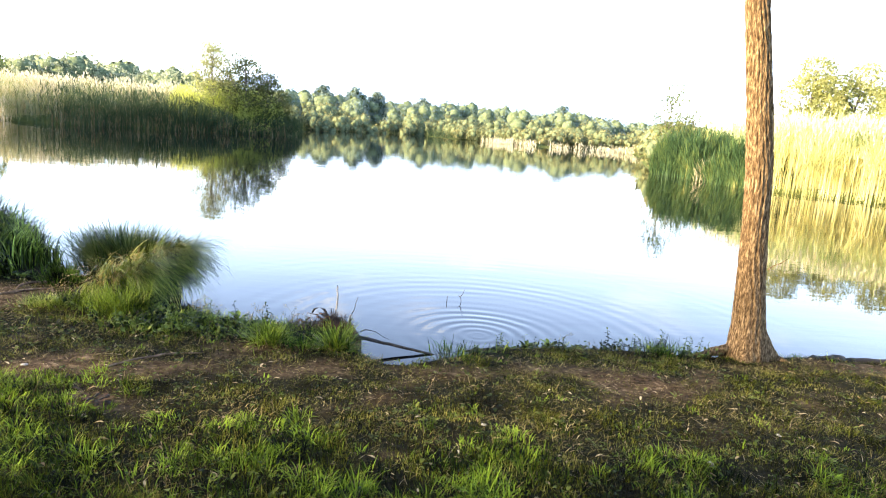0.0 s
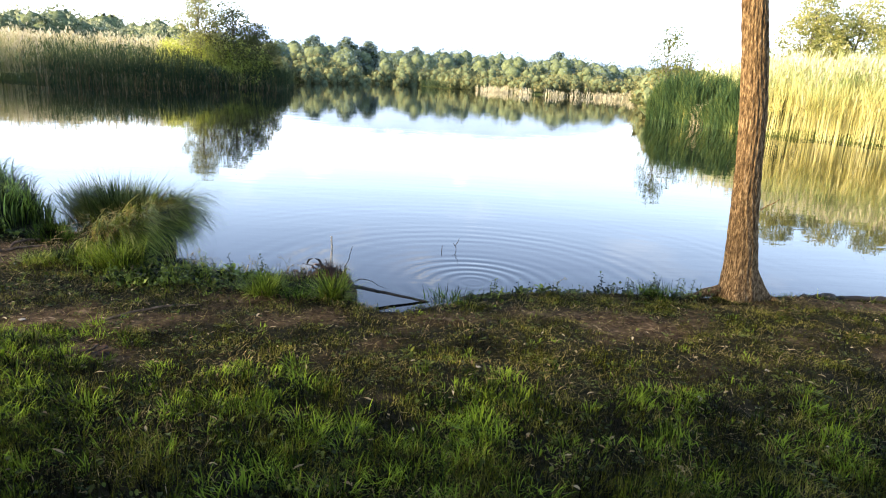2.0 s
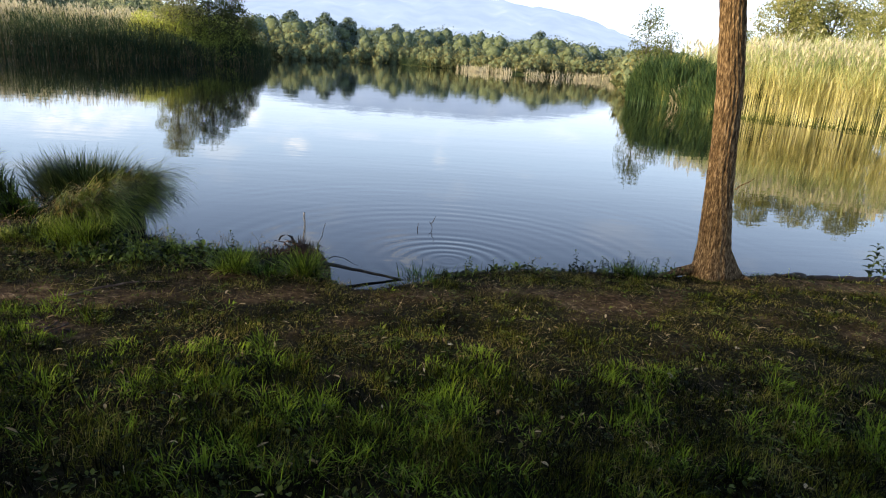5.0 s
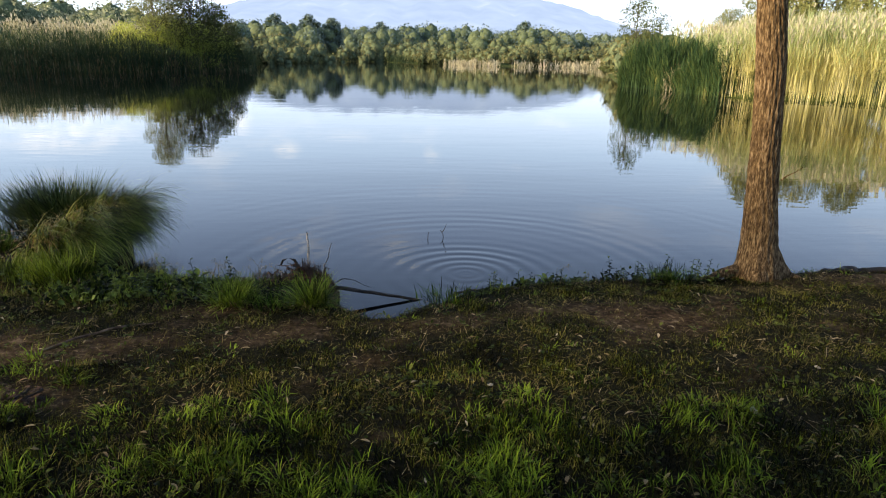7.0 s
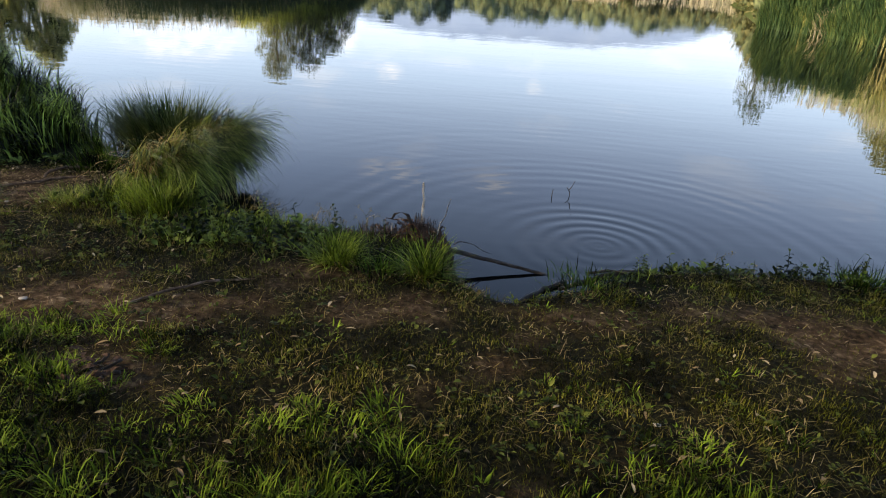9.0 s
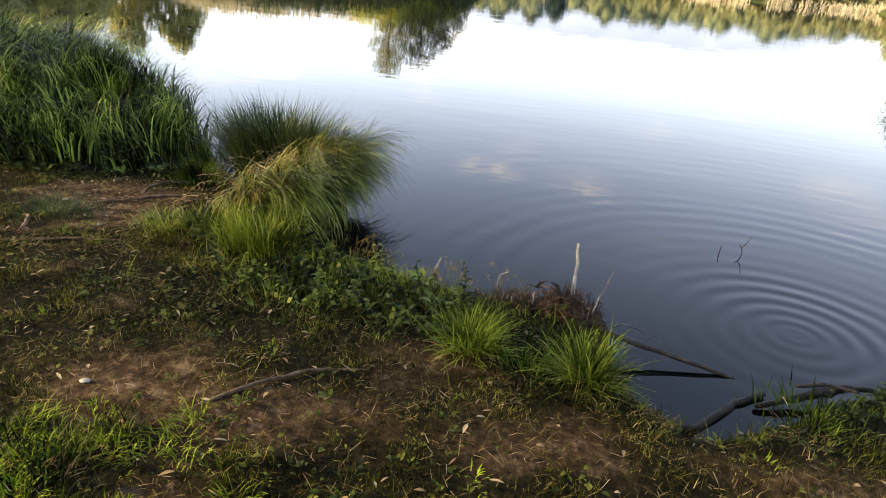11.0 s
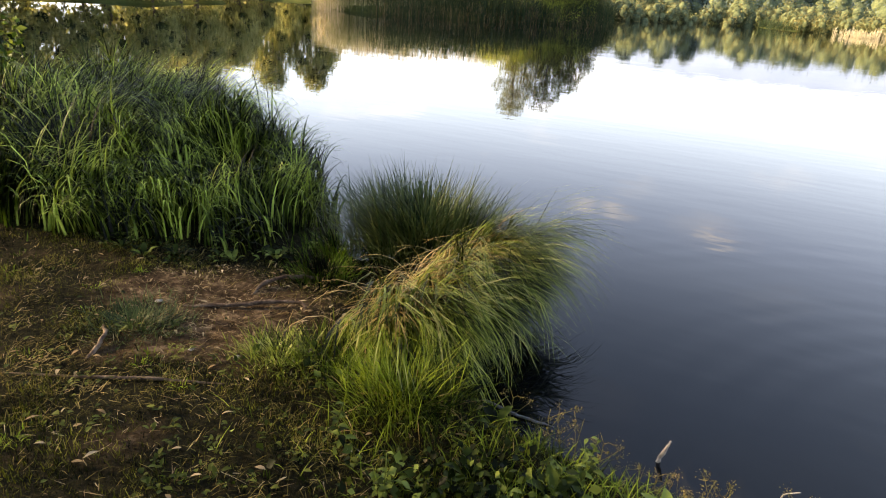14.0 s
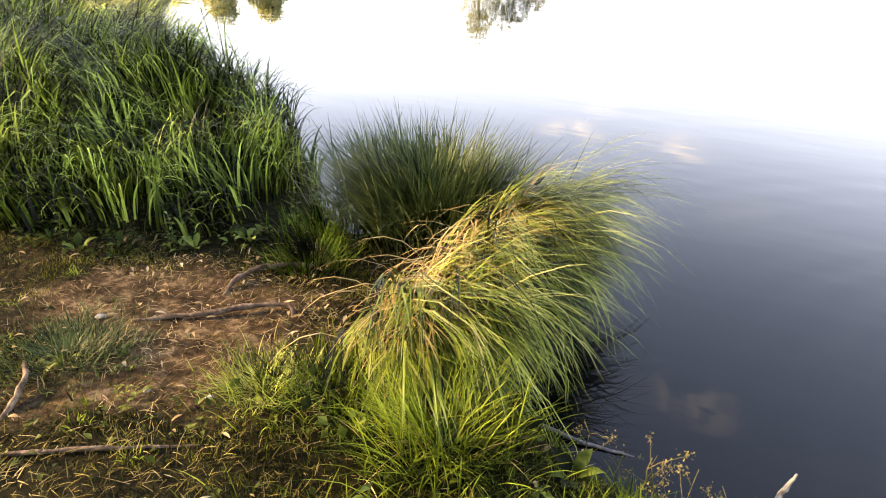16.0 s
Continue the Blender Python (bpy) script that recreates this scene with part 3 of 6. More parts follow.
# ---- ground, lake, mountain ----
LAKE = np.array([(-30, 17), (-20, 13.5), (-12, 10.8), (-8, 9.6), (-6, 8.9), (-5.2, 8.3), (-4.85, 7.8), (-4.5, 7.65), (-4.35, 7.85), (-3.9, 8.05),
                 (-3.5, 7.8), (-3.35, 7.1), (-3.1, 6.6), (-2.65, 6.28), (-2.2, 6.2), (-1.6, 6.1), (-1.3, 6.25), (-0.85, 6.1), (-0.68, 5.7), (-0.52, 5.34),
                 (-0.3, 5.16), (0.0, 5.4), (0.33, 5.66), (0.5, 5.86), (0.85, 6.0), (1.3, 6.15), (2.1, 6.15), (2.8, 6.12), (3.6, 6.3), (4.8, 6.35),
                 (7, 6.6), (12, 7.6), (20, 11), (27, 18), (26.5, 27), (23, 32), (20.5, 33.7), (17.7, 36.2), (16.9, 41), (15.3, 46.6), (16.4, 52), (24, 80),
                 (34, 105), (36, 128), (18, 124), (8, 138), (-4, 146), (-8, 172), (-16, 160), (-26, 122), (-31, 112), (-28, 98), (-19.6, 83), (-18.9, 74.6),
                 (-25, 66), (-31, 62), (-37, 57.6), (-41.5, 56), (-47, 64), (-60, 80), (-66, 78), (-56, 60), (-50, 53), (-43.5, 38), (-47, 35),
                 (-49, 30), (-44, 22)])


def shore_distance(x, y):
    """Metres from the lake's edge: above zero on land, below in the water."""
    P = np.stack([np.ravel(x), np.ravel(y)], 1)
    best, inside = np.full(len(P), 1e9), np.zeros(len(P), bool)
    for a, b in zip(LAKE, np.roll(LAKE, -1, 0)):
        d = b - a
        t = np.clip(((P - a) @ d) / (d @ d), 0, 1)
        best = np.minimum(best, np.hypot(*(P - a - t[:, None] * d).T))
        cross = (a[1] > P[:, 1]) != (b[1] > P[:, 1])
        with np.errstate(divide="ignore", invalid="ignore"):
            inside ^= cross & (P[:, 0] < (b[0] - a[0]) * (P[:, 1] - a[1]) / (b[1] - a[1]) + a[0])
    return np.where(inside, -best, best).reshape(np.shape(x))


def waves(x, y, seed, scale):
    """Smooth random relief of about one unit, from summed sines."""
    r = np.random.RandomState(seed)
    s = 0
    for k in range(7):
        a, f, p = r.uniform(0, 6.28), scale * r.uniform(0.6, 1.9), r.uniform(0, 6.28)
        s = s + np.sin((x * np.cos(a) + y * np.sin(a)) * f + p)
    return s / 3.0


def bare(x, y):
    """How trodden the bank is: 1 bare soil, 0 full turf."""
    v = 0.17 * waves(x, y, 91, 2.2) + 0.22 * waves(x, y, 92, 5.5) + 0.14 * waves(x, y, 96, 12.0)
    path = np.exp(-((y - (4.45 + 0.03 * x)) / 0.8) ** 2) * 0.13 * np.clip((x + 3.6) / 0.8, 0.3, 1)
    for cx, cy, sx, sy, w in ((1.7, 4.85, 0.85, 0.38, 0.75), (-2.5, 4.4, 0.6, 0.28, 0.7), (-1.75, 4.95, 0.45, 0.2, 0.55), (-3.3, 4.9, 0.5, 0.2, 0.4), (-2.05, 3.65, 0.25, 0.16, 0.5), (-4.7, 6.2, 0.75, 0.5, 1.2), (4.6, 5.75, 1.5, 0.35, 0.9),
                              (-1.3, 4.6, 0.5, 0.25, 0.4), (0.1, 4.7, 0.4, 0.25, 0.4), (-3.0, 4.2, 0.4, 0.2, 0.45)):
        path = path + w * np.exp(-((x - cx) / sx) ** 2 - ((y - cy) / sy) ** 2)
    lush = np.clip((3.3 - y) / 0.8, 0, 1)
    return np.clip(path + v - 0.02 - 0.5 * lush, 0, 1)


def ground_z(x, y):
    x, y = np.asarray(x, float), np.asarray(y, float)
    d = shore_distance(x, y)
    near = -0.07 * np.clip(y, -8, 7) + 0.012 * waves(x, y, 3, 2.3) + 0.008 * waves(x, y, 5, 7.0)
    far = -0.25 + 0.25 * waves(x, y, 8, 0.08) + 0.012 * np.clip(d - 4, 0, 300)
    w = np.clip((np.hypot(x, y - 2) - 11) / 8, 0, 1)
    land = near * (1 - w) + far * w
    ramp = np.clip(d / np.where(w > 0.5, 1.5, 0.3), 0, 1) ** 0.7
    bank = WATER - 0.06 + (land - WATER + 0.06) * ramp
    bed = WATER - 0.06 - np.clip(-d * 0.45, 0, 2.5)
    return np.where(d > 0, bank, bed)


def axis(lo, hi, step, ratio, reach):
    mid = np.arange(lo, hi + step / 2, step)
    out, s, v = [], step, 0.0
    while v < reach:
        s *= ratio
        v += s
        out.append(v)
    out = np.array(out)
    return np.concatenate([(lo - out)[::-1], mid, hi + out])


def build_ground():
    xs, ys = axis(-8, 6, 0.09, 1.11, 4600), axis(1.5, 9, 0.09, 1.11, 4600)
    X, Y = np.meshgrid(xs, ys)
    Z = ground_z(X, Y)
    n, m = X.shape
    i, j = np.meshgrid(np.arange(n - 1), np.arange(m - 1), indexing="ij")
    a = i * m + j
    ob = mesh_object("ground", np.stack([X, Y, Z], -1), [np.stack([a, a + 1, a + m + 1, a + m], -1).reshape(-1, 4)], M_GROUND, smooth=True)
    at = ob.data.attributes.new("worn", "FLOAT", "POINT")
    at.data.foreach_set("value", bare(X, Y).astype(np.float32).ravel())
    tagged(ob, "trodden brown soil bank sloping down to the lake", "ground", kind="structure")
    xs, ys = np.array([-130.0, -40, -12, -3, 4, 12, 40, 110]), np.array([3.0, 5, 8, 12, 25, 60, 120, 215])
    X, Y = np.meshgrid(xs, ys)
    n, m = X.shape
    i, j = np.meshgrid(np.arange(n - 1), np.arange(m - 1), indexing="ij")
    a = i * m + j
    ob = mesh_object("water", np.stack([X, Y, X * 0 + WATER], -1), [np.stack([a, a + 1, a + m + 1, a + m], -1).reshape(-1, 4)], M_WATER)
    tagged(ob, "calm blue lake water mirroring the sky and banks", "water", kind="structure")


def build_mountain():
    """A long ridge some four kilometres off."""
    az, row = np.linspace(-46, 34, 160), np.linspace(0, 1, 26)
    A, R = np.meshgrid(np.radians(az), row)
    deg = np.degrees(A)
    top = np.interp(deg, (-46, -30, -20, -14, -9, -3, 0.5, 4.3, 8.2, 12.5, 17.4, 23, 34), (0.6, 1.4, 2.6, 4.0, 4.85, 5.06, 4.95, 5.13, 4.83, 4.3, 2.7, 1.3, 0.5))
    dist = 3000 + 1300 * R
    H = 4300 * np.tan(np.radians(top)) * (R ** 0.8) + (35 * waves(deg * 2.1, R * 9, 21, 1.0) + 14 * waves(deg * 6, R * 20, 22, 1.0)) * R * (1.15 - R)
    H = H + 5 * waves(deg * 9, R, 23, 1.0) * R
    n, m = A.shape
    i, j = np.meshgrid(np.arange(n - 1), np.arange(m - 1), indexing="ij")
    a = i * m + j
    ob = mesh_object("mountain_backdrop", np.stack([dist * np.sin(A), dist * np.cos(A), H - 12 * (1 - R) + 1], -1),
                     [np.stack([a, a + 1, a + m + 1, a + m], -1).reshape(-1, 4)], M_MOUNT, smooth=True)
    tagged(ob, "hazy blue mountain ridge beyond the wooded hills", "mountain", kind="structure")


build_ground()
build_mountain()


# ---- trees ----
def crown_points(n, lobes, rng, shell=0.55, gaps=0.22):
    """Leaf places in and near the skin of several lobes (x, y, z, radius, flattening)."""
    lobes = np.asarray(lobes, float)
    w = lobes[:, 3] ** 2
    k = rng.choice(len(lobes), n, p=w / w.sum())
    d = rng.normal(size=(n, 3)); d /= np.linalg.norm(d, axis=1, keepdims=True)
    r = lobes[k, 3] * (shell + (1.08 - shell) * rng.uniform(size=n) ** 0.6)
    # thin the skin out in patches, so that gaps show
    bump = np.sin(d[:, 0] * 7 + k) * np.sin(d[:, 1] * 8 + 2 * k) * np.sin(d[:, 2] * 7 + 3 * k)
    r = r * (1 + gaps * bump)
    return lobes[k, :3] + d * r[:, None] * np.stack([np.ones(n), np.ones(n), lobes[k, 4]], 1)


def tree(name, label, height, spread, leaf, count, seed, leaf_mat, bark=None, trunk_r=0.18, bare=0.25, lobes=14, group="", low=False, body=0.0):
    """A tapered trunk with limbs to each lobe of an uneven crown of small leaves."""
    rng = np.random.RandomState(seed)
    root = thing(name, 0, 0, 0, label, "tree", group)
    trunk = wiggly((0, 0, -0.4), (rng.normal() * 0.2, rng.normal() * 0.2, height * 0.85), 8, rng, 0.25)
    L = []
    for k in range(lobes):
        f = (k + 0.5) / lobes
        z = height * (bare + (0.93 - bare) * f)
        prof = math.sin(math.pi * (0.18 + 0.77 * f)) ** 0.8
        a = k * 2.4 + rng.uniform(-0.5, 0.5)
        rr = spread * prof * rng.uniform(0.35, 0.75) * (0 if f > 0.93 else 1)
        L.append((rr * math.cos(a), rr * math.sin(a), z, spread * rng.uniform(0.36, 0.56) * (0.7 + 0.3 * prof), rng.uniform(0.65, 0.95)))
    pieces = [tube(trunk, np.linspace(trunk_r, trunk_r * 0.2, 8) * np.r_[1.5, np.ones(7)], 8)]
    for x, y, z, r, fl in L:
        zt = max(z - r * 1.4, height * bare * 0.7)
        k = np.interp(zt, trunk[:, 2], np.arange(8))
        s = np.array([np.interp(k, np.arange(8), trunk[:, c]) for c in range(3)])
        pieces.append(tube(wiggly(s, (x, y, z), 5, rng, 0.2), np.linspace(trunk_r * 0.4, trunk_r * 0.08, 5), 5))
        for q in range(2):
            e = np.array([x, y, z]) + rng.normal(size=3) * r * 0.45
            pieces.append(tube(wiggly((x, y, z), e, 4, rng, 0.15), np.linspace(trunk_r * 0.14, trunk_r * 0.04, 4), 4))
    mesh_object("trunk", *merged(pieces), bark or M_BARK_GREY, root, smooth=True)
    P = crown_points(count, L, rng)
    P = P[P[:, 2] > height * bare * 0.55] if not low else P[P[:, 2] > 0.05]
    pieces = [leaf_cards(P, leaf * rng.uniform(0.6, 1.4, len(P)), rng)]
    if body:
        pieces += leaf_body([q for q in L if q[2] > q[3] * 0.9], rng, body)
    mesh_object("crown", *merged(pieces), leaf_mat, root, inner=M_CROWN_SHADE if body else None)
    return root


def put(ob, x, y, turn=0.0, size=1.0, z=None):
    z = float(ground_z(np.array([x]), np.array([y]))[0]) if z is None else z
    ob.location, ob.rotation_euler, ob.scale = (x, y, z - 0.05), (0, 0, turn), (size, size, size)
    return ob


def again(ob, x, y, turn=0.0, size=1.0):
    c = copy_thing(ob, Matrix.Identity(4))
    return put(c, x, y, turn, size)


def polar(az, dist):
    return dist * math.sin(radians(az)), dist * math.cos(radians(az))


def leaf_body(lobes, rng, shrink=0.72):
    """Rough lumps that fill a crown's inside, coloured for the shade between its leaves."""
    a, b = np.meshgrid(np.arange(7) * 2 * np.pi / 7, np.linspace(-1.45, 1.45, 5))
    i, j = np.meshgrid(np.arange(4), np.arange(7), indexing="ij")
    quads = np.stack([i * 7 + j, i * 7 + (j + 1) % 7, (i + 1) * 7 + (j + 1) % 7, (i + 1) * 7 + j], -1).reshape(-1, 4)
    unit = np.stack([np.cos(b) * np.cos(a), np.cos(b) * np.sin(a), np.sin(b)], -1).reshape(-1, 3)
    out = []
    for x, y, z, r, fl in lobes:
        v = unit * (r * shrink * rng.uniform(0.75, 1.12, (len(unit), 1))) * (1, 1, fl)
        t = rng.uniform(0, 6.28)
        v = v @ np.array([(math.cos(t), math.sin(t), 0), (-math.sin(t), math.cos(t), 0), (0, 0, 1)])
        out.append((v + (x, y, z), [quads]))
    return out


def far_tree_wood(name, label, spots, mat, seed, leaf, per, fill=0.72):
    """Woods far off: crowns of small leaves over rough bodies, joined into one, none of them countable."""
    rng = np.random.RandomState(seed)
    P, body = [], []
    for x, y, h, w in spots:
        z = float(ground_z(np.array([x]), np.array([y]))[0])
        L = []
        for k in range(6):
            f = (k + 0.5) / 6
            a = k * 2.4 + rng.uniform(-0.6, 0.6)
            rr = w * math.sin(math.pi * (0.25 + 0.65 * f)) * rng.uniform(0.25, 0.6)
            L.append((x + rr * math.cos(a), y + rr * math.sin(a), z + h * (0.18 + 0.55 * f), min(w * rng.uniform(0.5, 0.75), h * 0.36), rng.uniform(0.8, 1.05)))
        p = crown_points(per, L, rng, 0.75, 0.1)
        P.append(p[p[:, 2] > z - 0.3])
        body += leaf_body(L, rng, fill)
    P = np.concatenate(P)
    ob = mesh_object(name, *merged([leaf_cards(P, leaf * rng.uniform(0.5, 1.5, len(P)), rng, 0.6, 0.8)] + body), mat, inner=M_FAR_CROWN_SHADE)
    return tagged(ob, label, "trees", kind="stuff")


def build_far_woods():
    rng = np.random.RandomState(40)
    # far shore: bushes at the water, trees behind, rising towards a low skyline
    bushes, woods, pale = [], [], []
    for k in range(85):
        az = rng.uniform(-16, 19)
        edge = np.interp(az, (-16, -12, -7, -2.5, 2, 7.6, 15.5, 19), (118, 118, 140, 168, 145, 130, 132, 128))
        bushes.append((*polar(az, edge + 2 + rng.uniform(0, 14)), rng.uniform(2.0, 4.2), rng.uniform(1.8, 3.2)))
    for k in range(135):
        az = rng.uniform(-19, 24)
        d = rng.uniform(180, 290)
        top = np.interp(az, (-19, -11.5, -3, 4.4, 10, 14.3, 24), (2.7, 2.9, 2.85, 3.1, 2.8, 2.15, 1.8))
        h = d * math.tan(radians(top)) * rng.uniform(0.62, 1.0) + 1.5 - 0.012 * (d - 150)
        woods.append((*polar(az, d), max(h, 4), rng.uniform(4.0, 6.5)))
    for k in range(48):
        az = rng.uniform(-14, 18)
        pale.append((*polar(az, rng.uniform(165, 205)), rng.uniform(3.6, 6.4), rng.uniform(2.4, 3.8)))
    shore = np.array([(36, 129.5), (27, 127.5), (18, 125.5), (8, 139.5), (-4, 147.5)], float)
    for k in range(40):            # low bushes right at the water
        u = rng.uniform(0, 4)
        i = min(int(u), 3)
        x, y = shore[i] + (u - i) * (shore[i + 1] - shore[i])
        bushes.append((x, y + rng.uniform(0, 1.5), rng.uniform(1.3, 3.2), rng.uniform(1.3, 2.3)))
    shore = np.array([(17.6, 53.5), (25.4, 80), (35.5, 105), (37.6, 128)], float)
    for k in range(52):
        u = rng.uniform(0, 3)
        i = min(int(u), 2)
        x, y = shore[i] + (u - i) * (shore[i + 1] - shore[i])
        bushes.append((x + rng.uniform(0, 4.5), y, rng.uniform(2.0, 4.2), rng.uniform(1.5, 2.4)))
    far_tree_wood("lakeside_bushes", "pale green willow bushes along the far shore", bushes, M_HAZED_PALE, 41, 0.3, 460)
    far_tree_wood("far_woodland", "dark green mixed woodland on low far hills", woods, M_HAZED_DARK, 42, 0.5, 640, 0.76)
    far_tree_wood("young_woodland", "light green young trees behind the far shore", pale, M_HAZED_PALE, 43, 0.36, 480)
    # left: a wooded rise behind the reed bank
    hill = []
    for k in range(58):
        az = rng.uniform(-52, -19)
        d = rng.uniform(125, 240)
        top = np.interp(az, (-52, -35.5, -30.8, -28, -24, -19), (3.4, 3.3, 4.0, 3.8, 3.7, 2.5))
        h = d * math.tan(radians(top)) * rng.uniform(0.72, 1.06) + 1.5 - 0.012 * (d - 100)
        hill.append((*polar(az, d), max(h, 5), rng.uniform(6.0, 9.0)))
    far_tree_wood("hillside_woodland", "grey-green woodland on a rise behind the reeds", hill, M_HAZED_HILL, 44, 0.55, 1350, 0.78)
    right = []
    for k in range(40):
        az = rng.uniform(18, 48)
        d = rng.uniform(75, 120)
        right.append((*polar(az, d), rng.uniform(3.0, 5.5), rng.uniform(2.5, 4)))
    far_tree_wood("bank_scrub", "sunlit scrub behind the straw-coloured reeds", right, M_LEAF_YELLOW, 45, 0.36, 480)


def build_named_trees():
    birch = tree("birch_tree", "slender pale green birch on the reed bank", 9.4, 2.7, 0.17, 9000, 51, M_LEAF_PALE, None, 0.14, 0.3)
    put(birch, -26.0, 69.0)
    alder = tree("alder_tree", "dark green alder standing on the reed bank", 8.4, 3.3, 0.2, 7500, 52, M_LEAF_DARK, None, 0.18, 0.2)
    put(alder, -23.2, 70.5)
    again(alder, -21.3, 72.5, 1.9, 0.78)
    again(alder, -20.2, 75.0, 3.4, 0.55)
    willow = tree("willow_bush", "rounded yellow-green willow bush among the reeds", 5.0, 2.9, 0.18, 6500, 53, M_LEAF_YELLOW, None, 0.1, 0.05, low=True, group="spit bushes")
    put(willow, -29.3, 69.0, 0, 0.8)
    for x, y, r, k in ((-26.6, 69.4, 4.0, 0.95), (-24.2, 71.0, 2.0, 1.0), (-22.4, 71.4, 1.0, 0.85), (-21.2, 74.0, 5.0, 0.66), (-23.0, 69.9, 3.1, 0.5)):
        again(willow, x, y, r, k)
    oak = tree("dome_tree", "dark domed tree on the skyline of far woods", 12, 5.4, 0.85, 2600, 54, M_HAZED_DARK, None, 0.3, 0.02, low=True, body=0.7, group="skyline trees")
    put(oak, *polar(-11.5, 205))
    for az, d, s in ((-8.8, 205, 1.0), (-6.9, 210, 0.95), (-2.7, 200, 0.85), (9.8, 215, 0.95)):
        again(oak, *polar(az, d), d * 0.7, s)
    bush = tree("bay_bush", "rounded green bush hanging over the quiet bay", 5.0, 3.0, 0.36, 2600, 58, M_OLIVE, None, 0.1, 0.05, low=True, body=0.4, group="bay bushes")
    put(bush, -50.5, 21.5)
    for x, y, r, s in ((-49.5, 31.5, 0.3, 0.8), (-48.2, 35.6, 1.2, 0.85), (-45.5, 39.5, 2.2, 0.8), (-48.5, 45, 3.0, 0.9), (-51.5, 50, 0.8, 0.85), (-53, 56.5, 1.9, 0.8), (-58.5, 61.5, 2.7, 0.8),
                       (-47.5, 24.5, 3.6, 0.9), (-63, 71, 0.2, 0.8), (-66.5, 80, 1.6, 0.8)):
        again(bush, x, y, r, s)
    # right bank
    ash = tree("lakeside_tree", "sunlit olive-green tree behind the reed bed", 9.8, 3.9, 0.19, 21000, 55, M_OLIVE, None, 0.2, 0.12, low=True, group="right bank trees")
    put(ash, *polar(29.2, 62))
    again(ash, *polar(32.0, 64), 1.3, 0.98)
    again(ash, *polar(35.5, 58), 3.3, 0.9)
    again(ash, *polar(25.8, 70), 2.2, 0.62)
    sapling = tree("sapling", "thin sapling with sparse leaves above the reeds", 6.8, 2.0, 0.15, 2000, 56, M_LEAF, None, 0.08, 0.35)
    put(sapling, *polar(19.0, 56), 0, 1.05)
    again(sapling, *polar(20.6, 58), 2.1, 0.8)
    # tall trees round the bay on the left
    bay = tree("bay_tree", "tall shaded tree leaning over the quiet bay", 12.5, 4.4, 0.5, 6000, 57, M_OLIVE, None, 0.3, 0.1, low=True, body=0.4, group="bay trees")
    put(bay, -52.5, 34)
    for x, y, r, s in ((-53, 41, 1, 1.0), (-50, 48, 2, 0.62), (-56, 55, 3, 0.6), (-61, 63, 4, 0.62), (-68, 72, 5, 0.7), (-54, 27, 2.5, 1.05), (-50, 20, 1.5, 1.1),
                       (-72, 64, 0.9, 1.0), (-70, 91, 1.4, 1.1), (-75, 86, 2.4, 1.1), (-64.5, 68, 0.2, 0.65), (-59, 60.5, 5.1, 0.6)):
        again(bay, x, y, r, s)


def build_shade_grove():
    """Unseen trees added to the left and behind, to keep the bank in broken shade."""
    shade = tree("shade_tree", "tall leafy tree added out of view to shade the bank", 12.5, 4.3, 0.28, 520, 61, M_LEAF, M_BARK, 0.24, 0.2, group="bank trees")
    put(shade, -16.3, -3.1, 0, 0.82)
    for x, y, r, s in ((-15.1, -9.1, 3, 1.0), (-22.0, -7.4, 4, 0.9)):
        again(shade, x, y, r, s)
    # added behind the view to cut skylight and deepen the bank's contrast
    dense = tree("shade_tree", "dense tall tree added behind the view to block sun and sky", 14.0, 5.0, 0.38, 7400, 64, M_LEAF_DARK, M_BARK, 0.3, 0.14, group="bank trees")
    put(dense, -5.5, -5.0)
    for x, y, r, s in ((1.5, -7.0, 1.2, 1.0), (-11.5, -7.5, 2.6, 1.0), (-19.0, -6.7, 0.7, 0.9)):
        again(dense, x, y, r, s)
    open_tree = tree("shade_tree", "tall open-crowned tree added out of view for broken shade", 11.5, 4.4, 0.26, 650, 62, M_LEAF, M_BARK, 0.18, 0.12, group="bank trees")
    put(open_tree, -19.4, 2.6, 0, 0.74)
    again(open_tree, -24.0, -0.1, 4.0, 0.85)
    # added to shade only the lower part of the shore tree's trunk
    high = tree("shade_tree", "high-crowned tree added out of view to shade the lower trunk", 8.7, 1.5, 0.26, 900, 63, M_LEAF, M_BARK, 0.16, 0.62, lobes=10, group="bank trees")
    put(high, -19.8, -0.6)


build_far_woods()
build_named_trees()
build_shade_grove()


